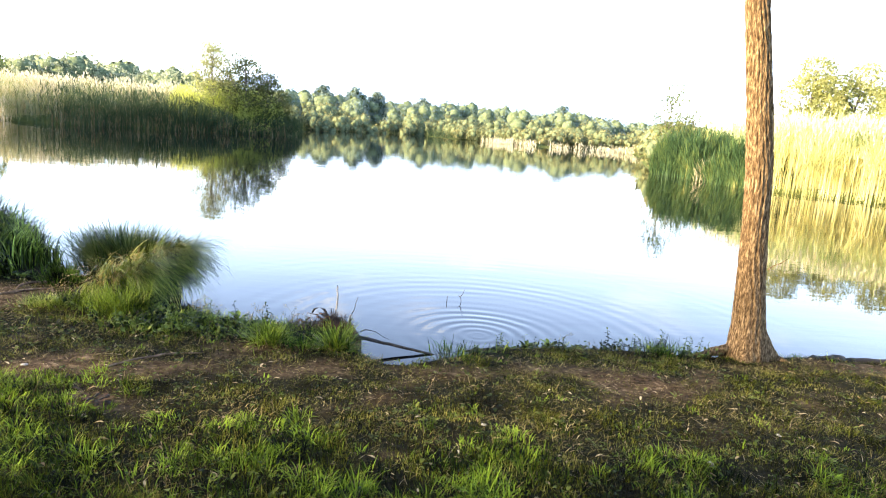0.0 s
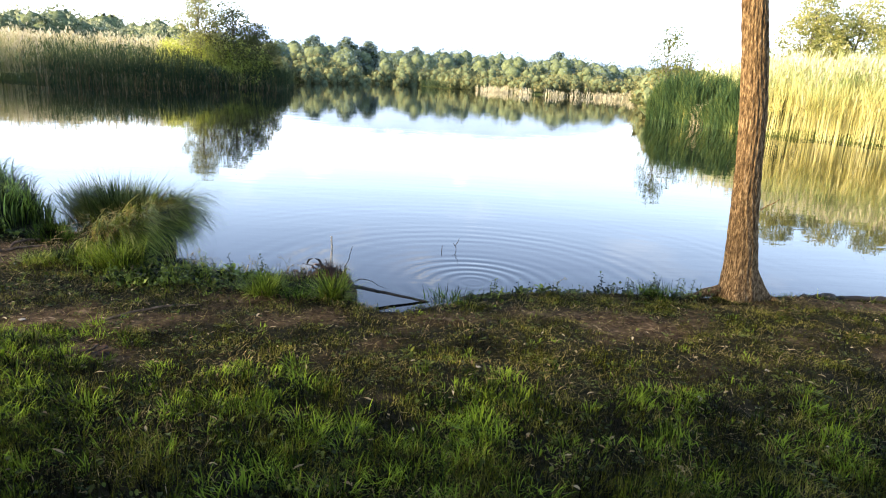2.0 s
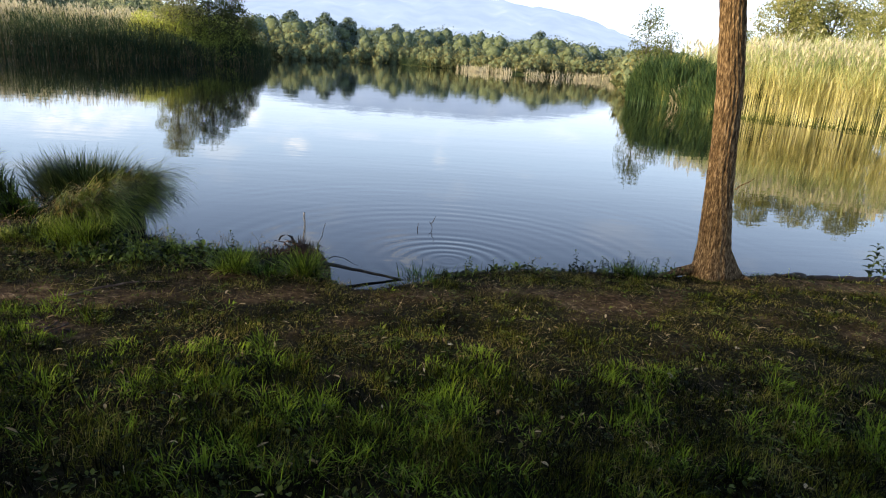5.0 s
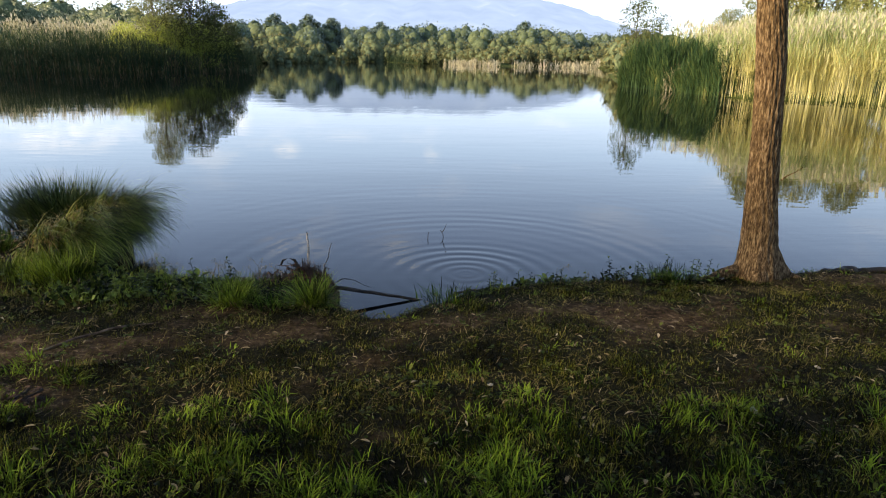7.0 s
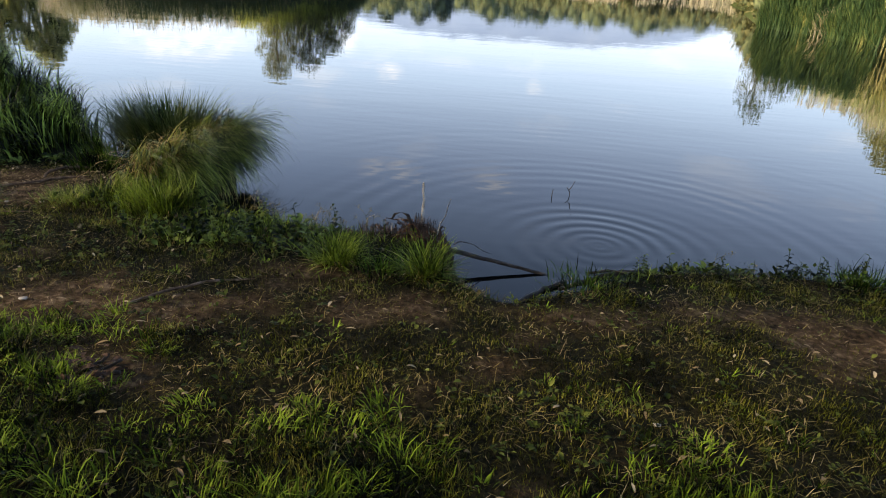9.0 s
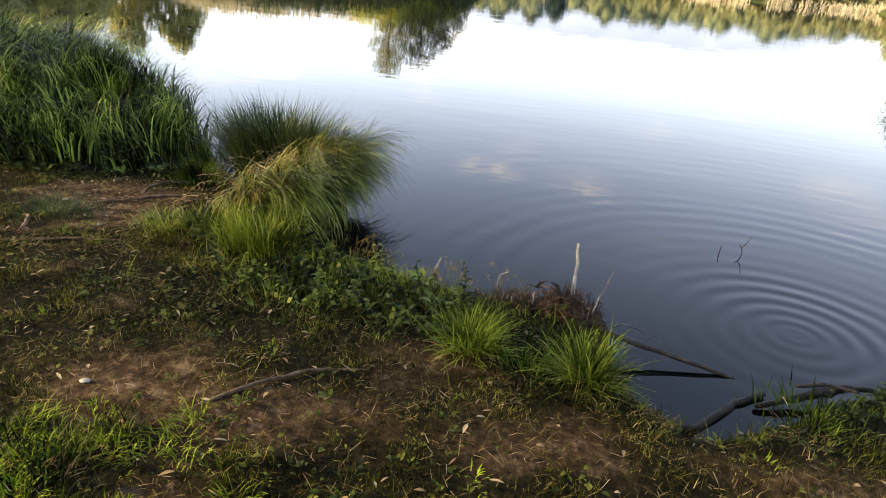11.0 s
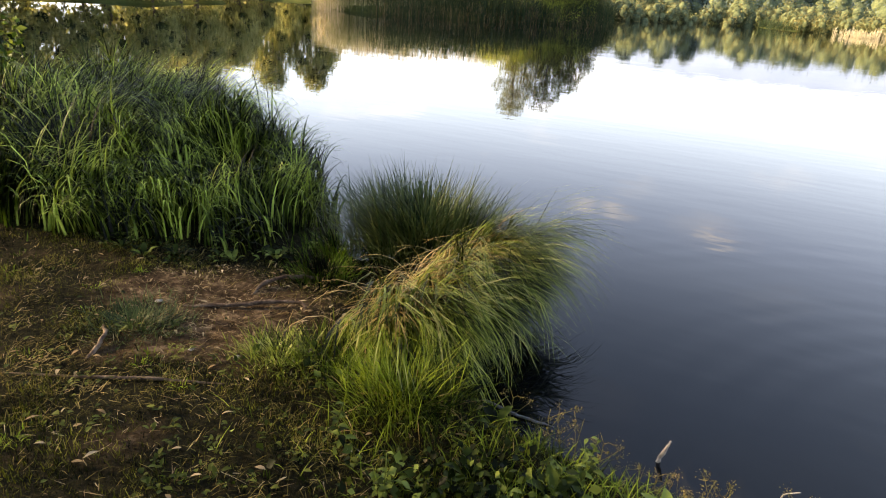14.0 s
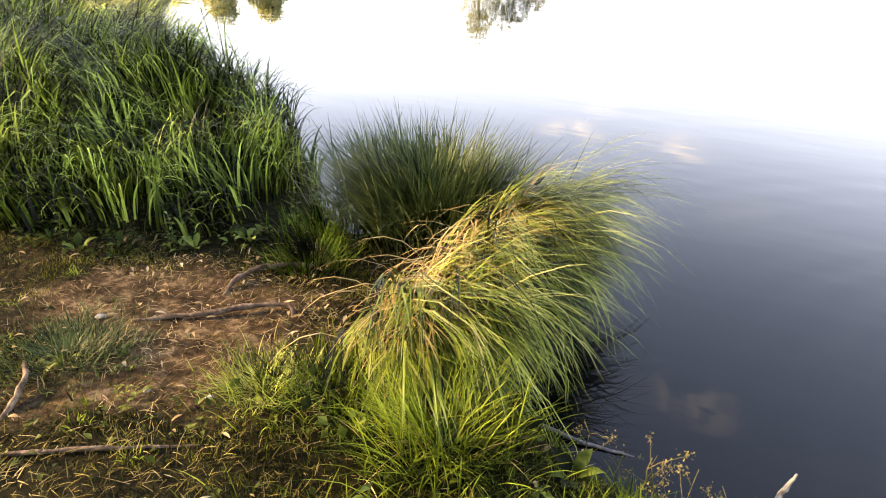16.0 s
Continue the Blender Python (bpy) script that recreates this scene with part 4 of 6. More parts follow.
# ---- the tree at the water's edge ----
def build_shore_tree():
    rng = np.random.RandomState(70)
    root = thing("shore_tree", 3.12, 5.95, -0.45, "brown tree trunk with furrowed bark at the water's edge", "tree")
    zs = np.concatenate([np.linspace(-0.75, 0.3, 44), np.linspace(0.33, 3.4, 170), np.linspace(3.5, 6.5, 20)])
    cz = (-0.75, -0.48, -0.12, 0.34, 0.9, 1.44, 1.95, 2.45, 2.94, 4.5, 6.5)
    cx = np.interp(zs, cz, (3.16, 3.14, 3.08, 3.034, 2.992, 2.947, 2.875, 2.785, 2.70, 2.55, 2.5))
    rad = np.interp(zs, cz, (0.30, 0.225, 0.165, 0.134, 0.115, 0.115, 0.110, 0.106, 0.100, 0.092, 0.07))
    S = 132
    a = np.arange(S) * 2 * np.pi / S
    A, Z = np.meshgrid(a, zs)
    flare = np.clip((0.0 - Z) / 0.5, 0, 1.4) ** 1.8
    lobes = np.maximum(0, np.cos(3 * A + 0.4)) ** 1.5 + 0.7 * np.maximum(0, np.cos(2 * A - 0.3)) ** 2
    ridge = np.sin(17 * A + 2.6 * np.sin(Z * 5.1 + 2 * np.sin(A)) + Z * 0.8) + 0.7 * np.sin(27 * A - 3.0 * np.sin(Z * 8.3) + Z)
    cut = np.sin(Z * 34 + 4 * np.sin(5 * A) + 3 * np.sin(3 * Z))
    R = rad[:, None] * (1 + 0.05 * np.sin(2 * A + Z)) + 0.0042 * np.clip(ridge, -1.2, 0.8) + 0.0022 * cut * (ridge > 0) + 0.10 * flare * lobes
    X = cx[:, None] + R * np.cos(A) - 3.12
    Y = 0.03 * np.clip(Z, 0, 9) + R * np.sin(A)
    n, m = X.shape
    i, j = np.meshgrid(np.arange(n - 1), np.arange(m), indexing="ij")
    quads = np.stack([i * m + j, i * m + (j + 1) % m, (i + 1) * m + (j + 1) % m, (i + 1) * m + j], -1).reshape(-1, 4)
    mesh_object("trunk", np.stack([X, Y, Z + 0.45], -1), [quads], M_BARK, root, smooth=True)
    # roots over the bank
    for k, (dx, dy, r) in enumerate(((-0.62, -0.05, 0.05), (0.55, -0.18, 0.055), (0.75, 0.1, 0.045), (-0.2, -0.5, 0.04))):
        p = wiggly((0.06 * dx, 0.06 * dy, 0.1), (dx, dy, -0.03), 7, rng, 0.07)
        p[:, 2] += np.linspace(0.02, 0, 7)
        mesh_object("root", *tube(p, np.linspace(r * 1.3, r * 0.4, 7), 9, rng, 0.08), M_BARK, root, smooth=True)
    # limbs and crown overhead
    L, pieces = [], []
    for k in range(13):
        b, f = k * 2.4, k / 12
        rr = 2.4 * math.sin(math.pi * (0.25 + 0.7 * f))
        c = (-0.6 + rr * math.cos(b), 0.2 + rr * math.sin(b), 5.0 + 4.5 * f + 0.45)
        L.append((*c, rng.uniform(0.9, 1.4), 0.7))
        pieces.append(tube(wiggly((-0.55, 0.15, 4.0 + 2.2 * f), c, 6, rng, 0.25), np.linspace(0.055, 0.012, 6), 6))
    mesh_object("limb", *merged(pieces), M_BARK, root, smooth=True)
    P = crown_points(9000, L, rng, 0.3)
    mesh_object("crown", *leaf_cards(P, 0.11 * rng.uniform(0.6, 1.4, len(P)), rng), M_LEAF, root)
    # a thin twig that grows out of the bark
    mesh_object("twig", *tube(wiggly((0.0, -0.1, 0.95), (0.13, -0.17, 1.08), 4, rng, 0.02), np.linspace(0.008, 0.003, 4), 5), M_BARK, root)


build_shore_tree()


# ---- reeds ----
def reed_bed(name, label, P, heights, mat, plume_mat, seed, width=0.045, leaves=5, top_mat=None):
    """Standing reeds: stems, drooping leaves and plumes, too many to count."""
    rng = np.random.RandomState(seed)
    n = len(P)
    z = ground_z(P[:, 0], P[:, 1])
    base = np.stack([P[:, 0], P[:, 1], np.maximum(z, WATER - 0.3)], 1)
    az = rng.uniform(0, 6.28, n)
    lean = np.abs(rng.normal(0, 0.04, n))
    heights = heights + 0.22 * waves(P[:, 0], P[:, 1], seed, 1.3) + 0.12 * waves(P[:, 0], P[:, 1], seed + 7, 4.0)
    pieces = [blades(base, az, heights, 0.6 * width * rng.uniform(0.7, 1.3, n), lean, 0.1, 2, rng.uniform(0, 3.1, n))]
    upper = []
    for k in range(leaves):
        high = top_mat is not None and k >= leaves // 2
        f = rng.uniform(0.55, 1.0, n) if high else rng.uniform(0.22 if top_mat else 0.02, 0.62 if top_mat else 0.97, n) ** 0.8
        at = base + np.stack([np.cos(az) * np.sin(lean) * heights * f, np.sin(az) * np.sin(lean) * heights * f, heights * f * 0.985], 1)
        (upper if high else pieces).append(blades(at, rng.uniform(0, 6.28, n), rng.uniform(0.4, 0.95, n), width * rng.uniform(0.6, 1.3, n), rng.uniform(0.1, 0.55, n), rng.uniform(0.2, 1.3, n), 2))
    tagged(mesh_object(name, *merged(pieces), mat), label, "reeds", kind="stuff")
    if upper:
        tagged(mesh_object("reed_leaves", *merged(upper), top_mat), "grey-green leaves on the upper half of straw reeds", "reeds", kind="stuff")
    if plume_mat is not None:
        pick = rng.uniform(size=n) < 0.6
        top = base[pick] + np.stack([np.cos(az) * np.sin(lean) * heights, np.sin(az) * np.sin(lean) * heights, heights * 0.97], 1)[pick]
        k = len(top)
        pl = merged([blades(top + rng.normal(0, 0.02, (k, 3)), rng.uniform(0, 6.28, k), rng.uniform(0.22, 0.42, k), width * 1.9, 0.1, 0.7, 2) for _ in range(2)])
        tagged(mesh_object("reed_plumes", *pl, plume_mat), "pale beige feathery plumes above the reeds", "reeds", kind="stuff")


def along(line, n, rng, depth, skew=1.0):
    """n places behind a shoreline, up to depth metres inland (to the left of the line's way)."""
    line = np.asarray(line, float)
    seg = np.diff(line, axis=0)
    ln = np.hypot(*seg.T)
    s = rng.uniform(0, ln.sum(), n)
    k = np.clip(np.searchsorted(np.cumsum(ln), s), 0, len(ln) - 1)
    t = (s - np.r_[0, np.cumsum(ln)[:-1]][k]) / ln[k]
    nrm = np.stack([-seg[:, 1], seg[:, 0]], 1) / ln[:, None]
    return line[k] + seg[k] * t[:, None] + nrm[k] * (depth * rng.uniform(size=n) ** skew)[:, None]


def build_reeds():
    rng = np.random.RandomState(80)
    left = [(-18.9, 79), (-19.3, 73.6), (-25, 65.6), (-31, 61.6), (-37, 57.2), (-42, 55.6), (-50, 66), (-60, 80)][::-1]
    P = along(left, 7000, rng, 7, 1.5)
    P = P[P[:, 0] > -37 + rng.normal(0, 1.5, len(P))] + (0.4, -0.7)
    h = (rng.normal(2.9, 0.25, len(P)) - 0.9 * np.clip((P[:, 0] + 28.5) / 3.0, 0, 1)).clip(1.2, 3.6)
    reed_bed("reed_bed", "dense dark green reed bed with beige tops on a spit", P, h, M_REED_G, None, 81, 0.06, 6)
    P = along(left, 1500, rng, 2.2, 1.0)
    P = P[P[:, 0] > -37] + (0.4, -0.7)
    reed_bed("dead_reeds", "brown dead reed stalks at the foot of the green reeds", P, rng.normal(1.2, 0.35, len(P)).clip(0.5, 2.4), M_DRY, None, 91, 0.06, 3)
    P = along(left, 4500, rng, 9, 1.0)
    P = P + (np.array([-0.68, 0.73]) * 7.0)
    reed_bed("reed_bed", "sunlit straw-coloured reeds behind the green front", P, rng.normal(3.75, 0.3, len(P)).clip(2, 4.6), M_REED_Y, M_PLUME, 86, 0.06, 3)
    P = along([(-60, 80), (-50, 66.4), (-44, 57.6), (-41.6, 55.3), (-39.5, 56)], 2600, rng, 5)
    reed_bed("reed_bed", "sunlit straw reeds on the point of the spit", P + (0.3, -0.9), rng.normal(2.9, 0.3, len(P)).clip(1.8, 3.7), M_REED_Y, None, 87, 0.06, 4)
    # two dark bunches with a low gap between them
    run = [(15.1, 47.4), (15.9, 44.4), (16.7, 41), (17.4, 36.4)]
    P = along(run[::-1], 5200, rng, -4, 1.5)
    gap = np.exp(-((P[:, 1] - 41.4) / 0.8) ** 2)
    P = P[rng.uniform(size=len(P)) > 0.8 * gap]
    h = (rng.normal(2.7, 0.3, len(P)) - 1.0 * np.clip((P[:, 1] - 46.4) / 1.2, 0, 1) - 1.1 * np.exp(-((P[:, 1] - 41.4) / 0.9) ** 2) - 0.25 - 0.35 * np.clip(41.4 - P[:, 1], 0, 1)).clip(1.0, 3.8)
    reed_bed("reed_bed", "tall dark green reed bed standing in the lake edge", P, h, M_REED_DG, None, 82, 0.05, 8)
    P = along([(16.3, 42.2), (16.55, 41.4), (16.8, 40.6)][::-1], 170, rng, -1.6, 1.0) + (0.1, 0)
    reed_bed("reed_bed", "low yellow-green reeds in a gap of the reed bed", P, rng.normal(0.8, 0.3, len(P)).clip(0.3, 1.5), M_REED_Y, None, 92, 0.05, 6)
    P = along([(18.4, 47), (19.2, 42), (20.2, 38)][::-1], 1500, rng, -5, 1.0)
    reed_bed("reed_bed", "pale green reeds behind the dark waterside reeds", P, rng.normal(3.5, 0.3, len(P)).clip(2.2, 4.4), M_REED_PALE, M_PLUME, 90, 0.05, 5)
    P = along([(17.2, 37.0), (20.4, 33.3), (23.0, 31.6), (26.6, 27), (27.5, 18)][::-1], 6500, rng, -7, 1.2)
    h = (rng.normal(3.45, 0.35, len(P)) + 0.05 * (P[:, 0] - 20)).clip(2.2, 4.6)
    reed_bed("reed_bed", "sunlit straw-yellow reed bed along the lake edge", P, h, M_REED_GOLD, M_PLUME, 83, 0.034, 8, M_REED_PALE)
    P = along([(36.5, 125.6), (27, 123.8), (18, 122), (8, 135.8)][::-1], 1500, rng, -3.5)
    P = P[waves(P[:, 0], P[:, 1], 88, 0.6) > rng.normal(0, 0.25, len(P))]
    reed_bed("reed_bed", "narrow pale reed fringe along the far shore", P, rng.normal(1.0, 0.3, len(P)).clip(0.4, 1.7), M_PLUME, None, 84, 0.10, 2)
    P = along([(-30, 111), (-26, 122), (-16, 160), (-8, 172), (-4, 146), (8, 138)], 1500, rng, 3)
    reed_bed("reed_bed", "low green reed fringe along the far shore", P, rng.normal(1.2, 0.2, len(P)), M_REED_G, None, 85, 0.12, 2)


build_reeds()


# ---- near bank: grass and herbs ----
def scatter(n, lo, hi, rng):
    P = np.stack([rng.uniform(lo[0], hi[0], n), rng.uniform(lo[1], hi[1], n)], 1)
    d = shore_distance(P[:, 0], P[:, 1])
    return P[d > 0.03], d[d > 0.03]


def on_ground(P, dz=-0.004):
    return np.stack([P[:, 0], P[:, 1], ground_z(P[:, 0], P[:, 1]) + dz], 1)


def build_lawn():
    rng = np.random.RandomState(100)
    P, d = scatter(520000, (-7.0, 1.8), (5.4, 7.0), rng)
    b = bare(P[:, 0], P[:, 1])
    clump = np.clip(0.5 + 0.5 * waves(P[:, 0], P[:, 1], 93, 9.0), 0, 1.2)
    keep = rng.uniform(size=len(P)) < np.clip(1.05 - 1.0 * b, 0.22, 1) * np.clip(np.where(P[:, 0] < -2.3, 0.5, 0.4) + 0.6 * np.minimum(clump, 1), 0, 1)
    P, b, clump = P[keep], b[keep], clump[keep]
    n = len(P)
    lush = np.clip((3.6 - P[:, 1]) / 1.2, 0, 1)
    L = (0.018 + 0.025 * lush + (0.026 + 0.02 * lush) * clump * (1 - b)) * rng.uniform(0.5, 1.5, n)
    tagged(mesh_object("lawn_grass", *blades(on_ground(P), rng.uniform(0, 6.28, n), L, rng.uniform(0.003, 0.0065, n), rng.uniform(0.1, 1.1, n), 0.0, 1), M_LAWN),
           "short uneven green turf thinning to bare soil", "grass", kind="stuff")
    # the same turf, coarser, away from the water and along the bank on both sides
    wild = np.random.RandomState(104)
    P, d = scatter(90000, (-16, -6), (14, 8.5), wild)
    out = np.maximum.reduce([2.0 - P[:, 1], -6.8 - P[:, 0], P[:, 0] - 5.2])
    P = P[out > wild.uniform(-0.5, 0.3, len(P))]
    n = len(P)
    tagged(mesh_object("rough_grass", *blades(on_ground(P), wild.uniform(0, 6.28, n), wild.uniform(0.05, 0.12, n), wild.uniform(0.012, 0.022, n), wild.uniform(0.2, 1.1, n), 0.0, 1), M_LUSH),
           "rough uneven grass on the shaded bank", "grass", kind="stuff")
    # longer tufts that stand out of the turf
    C, d = scatter(5400, (-7.5, 1.8), (6.2, 6.4), rng)
    b = bare(C[:, 0], C[:, 1])
    lush = np.clip((np.where(C[:, 0] < -2.3, 4.3, 3.7) - C[:, 1]) / 0.9, 0, 1)
    keep = rng.uniform(size=len(C)) < np.clip(0.5 * lush + 0.16, 0, 1) * np.clip(1.1 - 1.3 * b, 0, 1)
    C, lush = C[keep], lush[keep]
    per = 15
    P = np.repeat(C, per, 0)
    off = rng.normal(0, 0.026, (len(P), 2))
    n = len(P)
    size = np.repeat((0.04 + 0.035 * lush) * rng.uniform(0.7, 1.35, len(C)), per)
    tagged(toned(mesh_object("turf_tufts", *blades(on_ground(P + off), np.arctan2(off[:, 1], off[:, 0]) + rng.normal(0, 0.6, n), size * rng.uniform(0.6, 1.3, n), rng.uniform(0.005, 0.009, n),
                                             rng.uniform(0.1, 0.8, n), rng.uniform(0.3, 1.4, n), 2), M_LUSH_BUNCH), np.repeat(rng.uniform(size=len(C)), per)), "bright tufts of longer grass in the turf", "grass", kind="stuff")
    # thick soft clumps in the lusher turf away from the water
    C, d = scatter(2600, (-5.5, 1.8), (5.5, 4.3), rng)
    thick, d = scatter(420, (-3.6, 2.7), (-1.95, 4.0), rng)
    thick = thick[rng.uniform(size=len(thick)) < np.exp(-((thick[:, 0] + 2.85) / 0.6) ** 2 - ((thick[:, 1] - 3.35) / 0.5) ** 2)]
    C = C[rng.uniform(size=len(C)) < np.clip(0.5 + 0.75 * waves(C[:, 0], C[:, 1], 99, 3.5), 0, 1) * np.clip((np.where(C[:, 0] < -2.3, 4.4, 3.75) - C[:, 1]) / 0.7, 0, 1) * np.clip(1.2 - 1.6 * bare(C[:, 0], C[:, 1]), 0, 1)]
    C = np.concatenate([C, thick])
    per = 46
    off = rng.normal(0, 0.052, (len(C) * per, 2))
    P = np.repeat(C, per, 0)
    n = len(P)
    size = np.repeat(rng.uniform(0.07, 0.14, len(C)), per) * np.exp(-(off ** 2).sum(1) / 0.012)
    sweep = np.repeat(rng.uniform(0, 6.28, len(C)), per)
    tagged(toned(mesh_object("turf_clumps", *blades(on_ground(P + off), np.where(rng.uniform(size=n) < 0.5, sweep, np.arctan2(off[:, 1], off[:, 0])) + rng.normal(0, 0.6, n), size * rng.uniform(0.7, 1.25, n), rng.uniform(0.005, 0.0095, n),
                                              rng.uniform(0.05, 0.6, n), rng.uniform(0.4, 1.7, n), 2), M_CLUMP_BUNCH), np.repeat(rng.uniform(size=len(C)), per)), "thick bright green clumps of grass in the turf", "grass", kind="stuff")
    # flattened dry grass on the sunnier end of the bank
    P, d = scatter(118000, (-7.0, 2.2), (5.6, 7.3), rng)
    thick = np.clip(0.6 + 0.6 * waves(P[:, 0], P[:, 1], 98, 4.0), 0.1, 1) * np.maximum(np.clip((-2.2 - P[:, 0]) / 1.2, 0, 1), 0.8) * np.clip(1.15 - bare(P[:, 0], P[:, 1]), 0.2, 1)
    P = P[rng.uniform(size=len(P)) < thick]
    n = len(P)
    tagged(mesh_object("thatch", *blades(on_ground(P, 0.004 + 0.012 * rng.uniform(size=n)), rng.normal(0.6, 1.3, n), rng.uniform(0.025, 0.085, n), rng.uniform(0.002, 0.0045, n), rng.uniform(0.7, 1.4, n), rng.uniform(0.2, 1.1, n), 2), M_THATCH),
           "flattened olive and straw-coloured short grass on the bank", "grass", kind="stuff")
    # small leaves of clover and plantain
    P, d = scatter(8000, (-6, 1.9), (5, 6.4), rng)
    patchy = waves(P[:, 0], P[:, 1], 94, 3.0) + 0.5 * waves(P[:, 0], P[:, 1], 95, 9.0)
    P = P[patchy + rng.normal(0, 0.5, len(P)) - 1.6 * bare(P[:, 0], P[:, 1]) > 0.1]
    n = len(P)
    q = on_ground(P, 0.0)
    q[:, 2] += rng.uniform(0.008, 0.04, n)
    size = rng.uniform(0.014, 0.042, n)
    tagged(mesh_object("clover_leaves", *broad_leaves(q, rng.uniform(0, 6.28, n), size, size * rng.uniform(0.4, 0.8, n), rng.uniform(-0.2, 0.8, n), rng.uniform(0.2, 1.0, n)), M_PLANTAIN), "small clover and plantain leaves in the turf", "herbs", kind="stuff")
    # flat rosettes of plantain among the grass
    C, d = scatter(2600, (-5.5, 1.9), (5, 5.9), rng)
    C = C[rng.uniform(size=len(C)) < np.clip(0.25 + 0.7 * waves(C[:, 0], C[:, 1], 102, 4.4), 0.03, 1)]
    P = np.repeat(C, 6, 0)
    n = len(P)
    az = np.tile(np.arange(6) * 1.05, len(C)) + rng.normal(0, 0.9, n)
    q = on_ground(P + rng.normal(0, 0.014, (n, 2)), 0.006 + 0.02 * rng.uniform(size=n))
    size = np.repeat(rng.uniform(0.016, 0.042, len(C)), 6) * rng.uniform(0.6, 1.2, n)
    tagged(mesh_object("plantain_rosettes", *broad_leaves(q, az, size, size * rng.uniform(0.35, 0.55, n), rng.uniform(0.1, 0.9, n), rng.uniform(0.2, 0.9, n)), M_PLANTAIN), "pale green plantain rosettes in the trodden turf", "herbs", kind="stuff")
    # straw and dead leaves
    P, d = scatter(9000, (-7.5, 1.8), (6, 6.6), rng)
    worn = np.stack([rng.uniform(-5.6, -3.9, 1500), rng.uniform(5.7, 7.1, 1500)], 1)
    worn = worn[(shore_distance(worn[:, 0], worn[:, 1]) > 0.05) & (np.hypot((worn[:, 0] + 4.6) / 0.75, (worn[:, 1] - 6.3) / 0.55) < 1)]
    P = np.concatenate([P, worn])
    n = len(P)
    straw = blades(on_ground(P, 0.008), rng.uniform(0, 6.28, n), rng.uniform(0.02, 0.07, n) * np.where(rng.uniform(size=n) < 0.07, 2.2, 1), rng.uniform(0.002, 0.0045, n), rng.uniform(1.25, 1.55, n), rng.uniform(0.0, 0.3, n), 2)
    P2 = P[::11]
    m = len(P2)
    dead = broad_leaves(on_ground(P2 + 0.05, 0.018), rng.uniform(0, 6.28, m), rng.uniform(0.025, 0.065, m), rng.uniform(0.008, 0.02, m), rng.uniform(-0.1, 0.5, m), rng.uniform(0.2, 0.9, m))
    tagged(mesh_object("litter", *merged([straw, dead]), M_DRY), "scattered straw and dry fallen leaves on the soil", "litter", kind="stuff")


def build_bank_fringe():
    """Longer grass that overhangs the water's edge."""
    rng = np.random.RandomState(110)
    P, d = scatter(120000, (-5.2, 4.8), (5.2, 7.6), rng)
    x, y = P.T
    w = np.clip(1 - d / 0.4, 0, 1) * np.clip(0.75 + 0.5 * waves(x, y, 111, 2.5), 0, 1) * np.where((x > 2.6) | (x < -2.6), 0.3, 1)
    carpet = np.exp(-((x + 2.35) / 0.75) ** 2 - ((y - 5.75) / 0.38) ** 2)
    w = np.maximum(w, np.maximum(0.3 * np.exp(-((x + 1.3) / 0.45) ** 2 - ((y - 5.3) / 0.25) ** 2), 1.0 * carpet))
    w = w * np.where((x > -0.75) & (x < 0.25) & (y < 5.75), 0.2, 1)
    w = np.maximum(w, 1.1 * np.exp(-((x + 3.2) / 0.4) ** 2 - ((y - 6.05) / 0.2) ** 2))
    keep = rng.uniform(size=len(P)) < w * 0.5
    P, d = P[keep], d[keep]
    n = len(P)
    tagged(mesh_object("fringe_grass", *blades(on_ground(P), rng.uniform(0, 6.28, n), rng.uniform(0.06, 0.16, n), rng.uniform(0.004, 0.0075, n), rng.uniform(0.05, 0.7, n), rng.uniform(0.3, 1.5, n), 3), M_FRESH),
           "fresh green grass fringe overhanging the bank", "grass", kind="stuff")
    # a carpet of small-leaved herbs between the tussock and the snag
    P, d = scatter(60000, (-4.2, 4.9), (2.9, 6.5), rng)
    x, y = P.T
    w = np.exp(-((x + 2.4) / 0.8) ** 2 - ((y - 5.65) / 0.42) ** 2) + 0.8 * np.exp(-((x - 1.4) / 1.0) ** 2 - ((d - 0.15) / 0.2) ** 2)
    P = P[rng.uniform(size=len(P)) < w * (0.06 + 0.38 * waves(x, y, 97, 4.0))]
    q = on_ground(P, 0.0)
    q[:, 2] += 0.01 + 0.11 * rng.uniform(size=len(P)) ** 1.3
    tagged(mesh_object("herb_carpet", *leaf_cards(q, rng.uniform(0.02, 0.062, len(P)), rng, 1.6, 0.72), M_WEED), "low leafy herbs covering the damp bank", "herbs", kind="stuff")


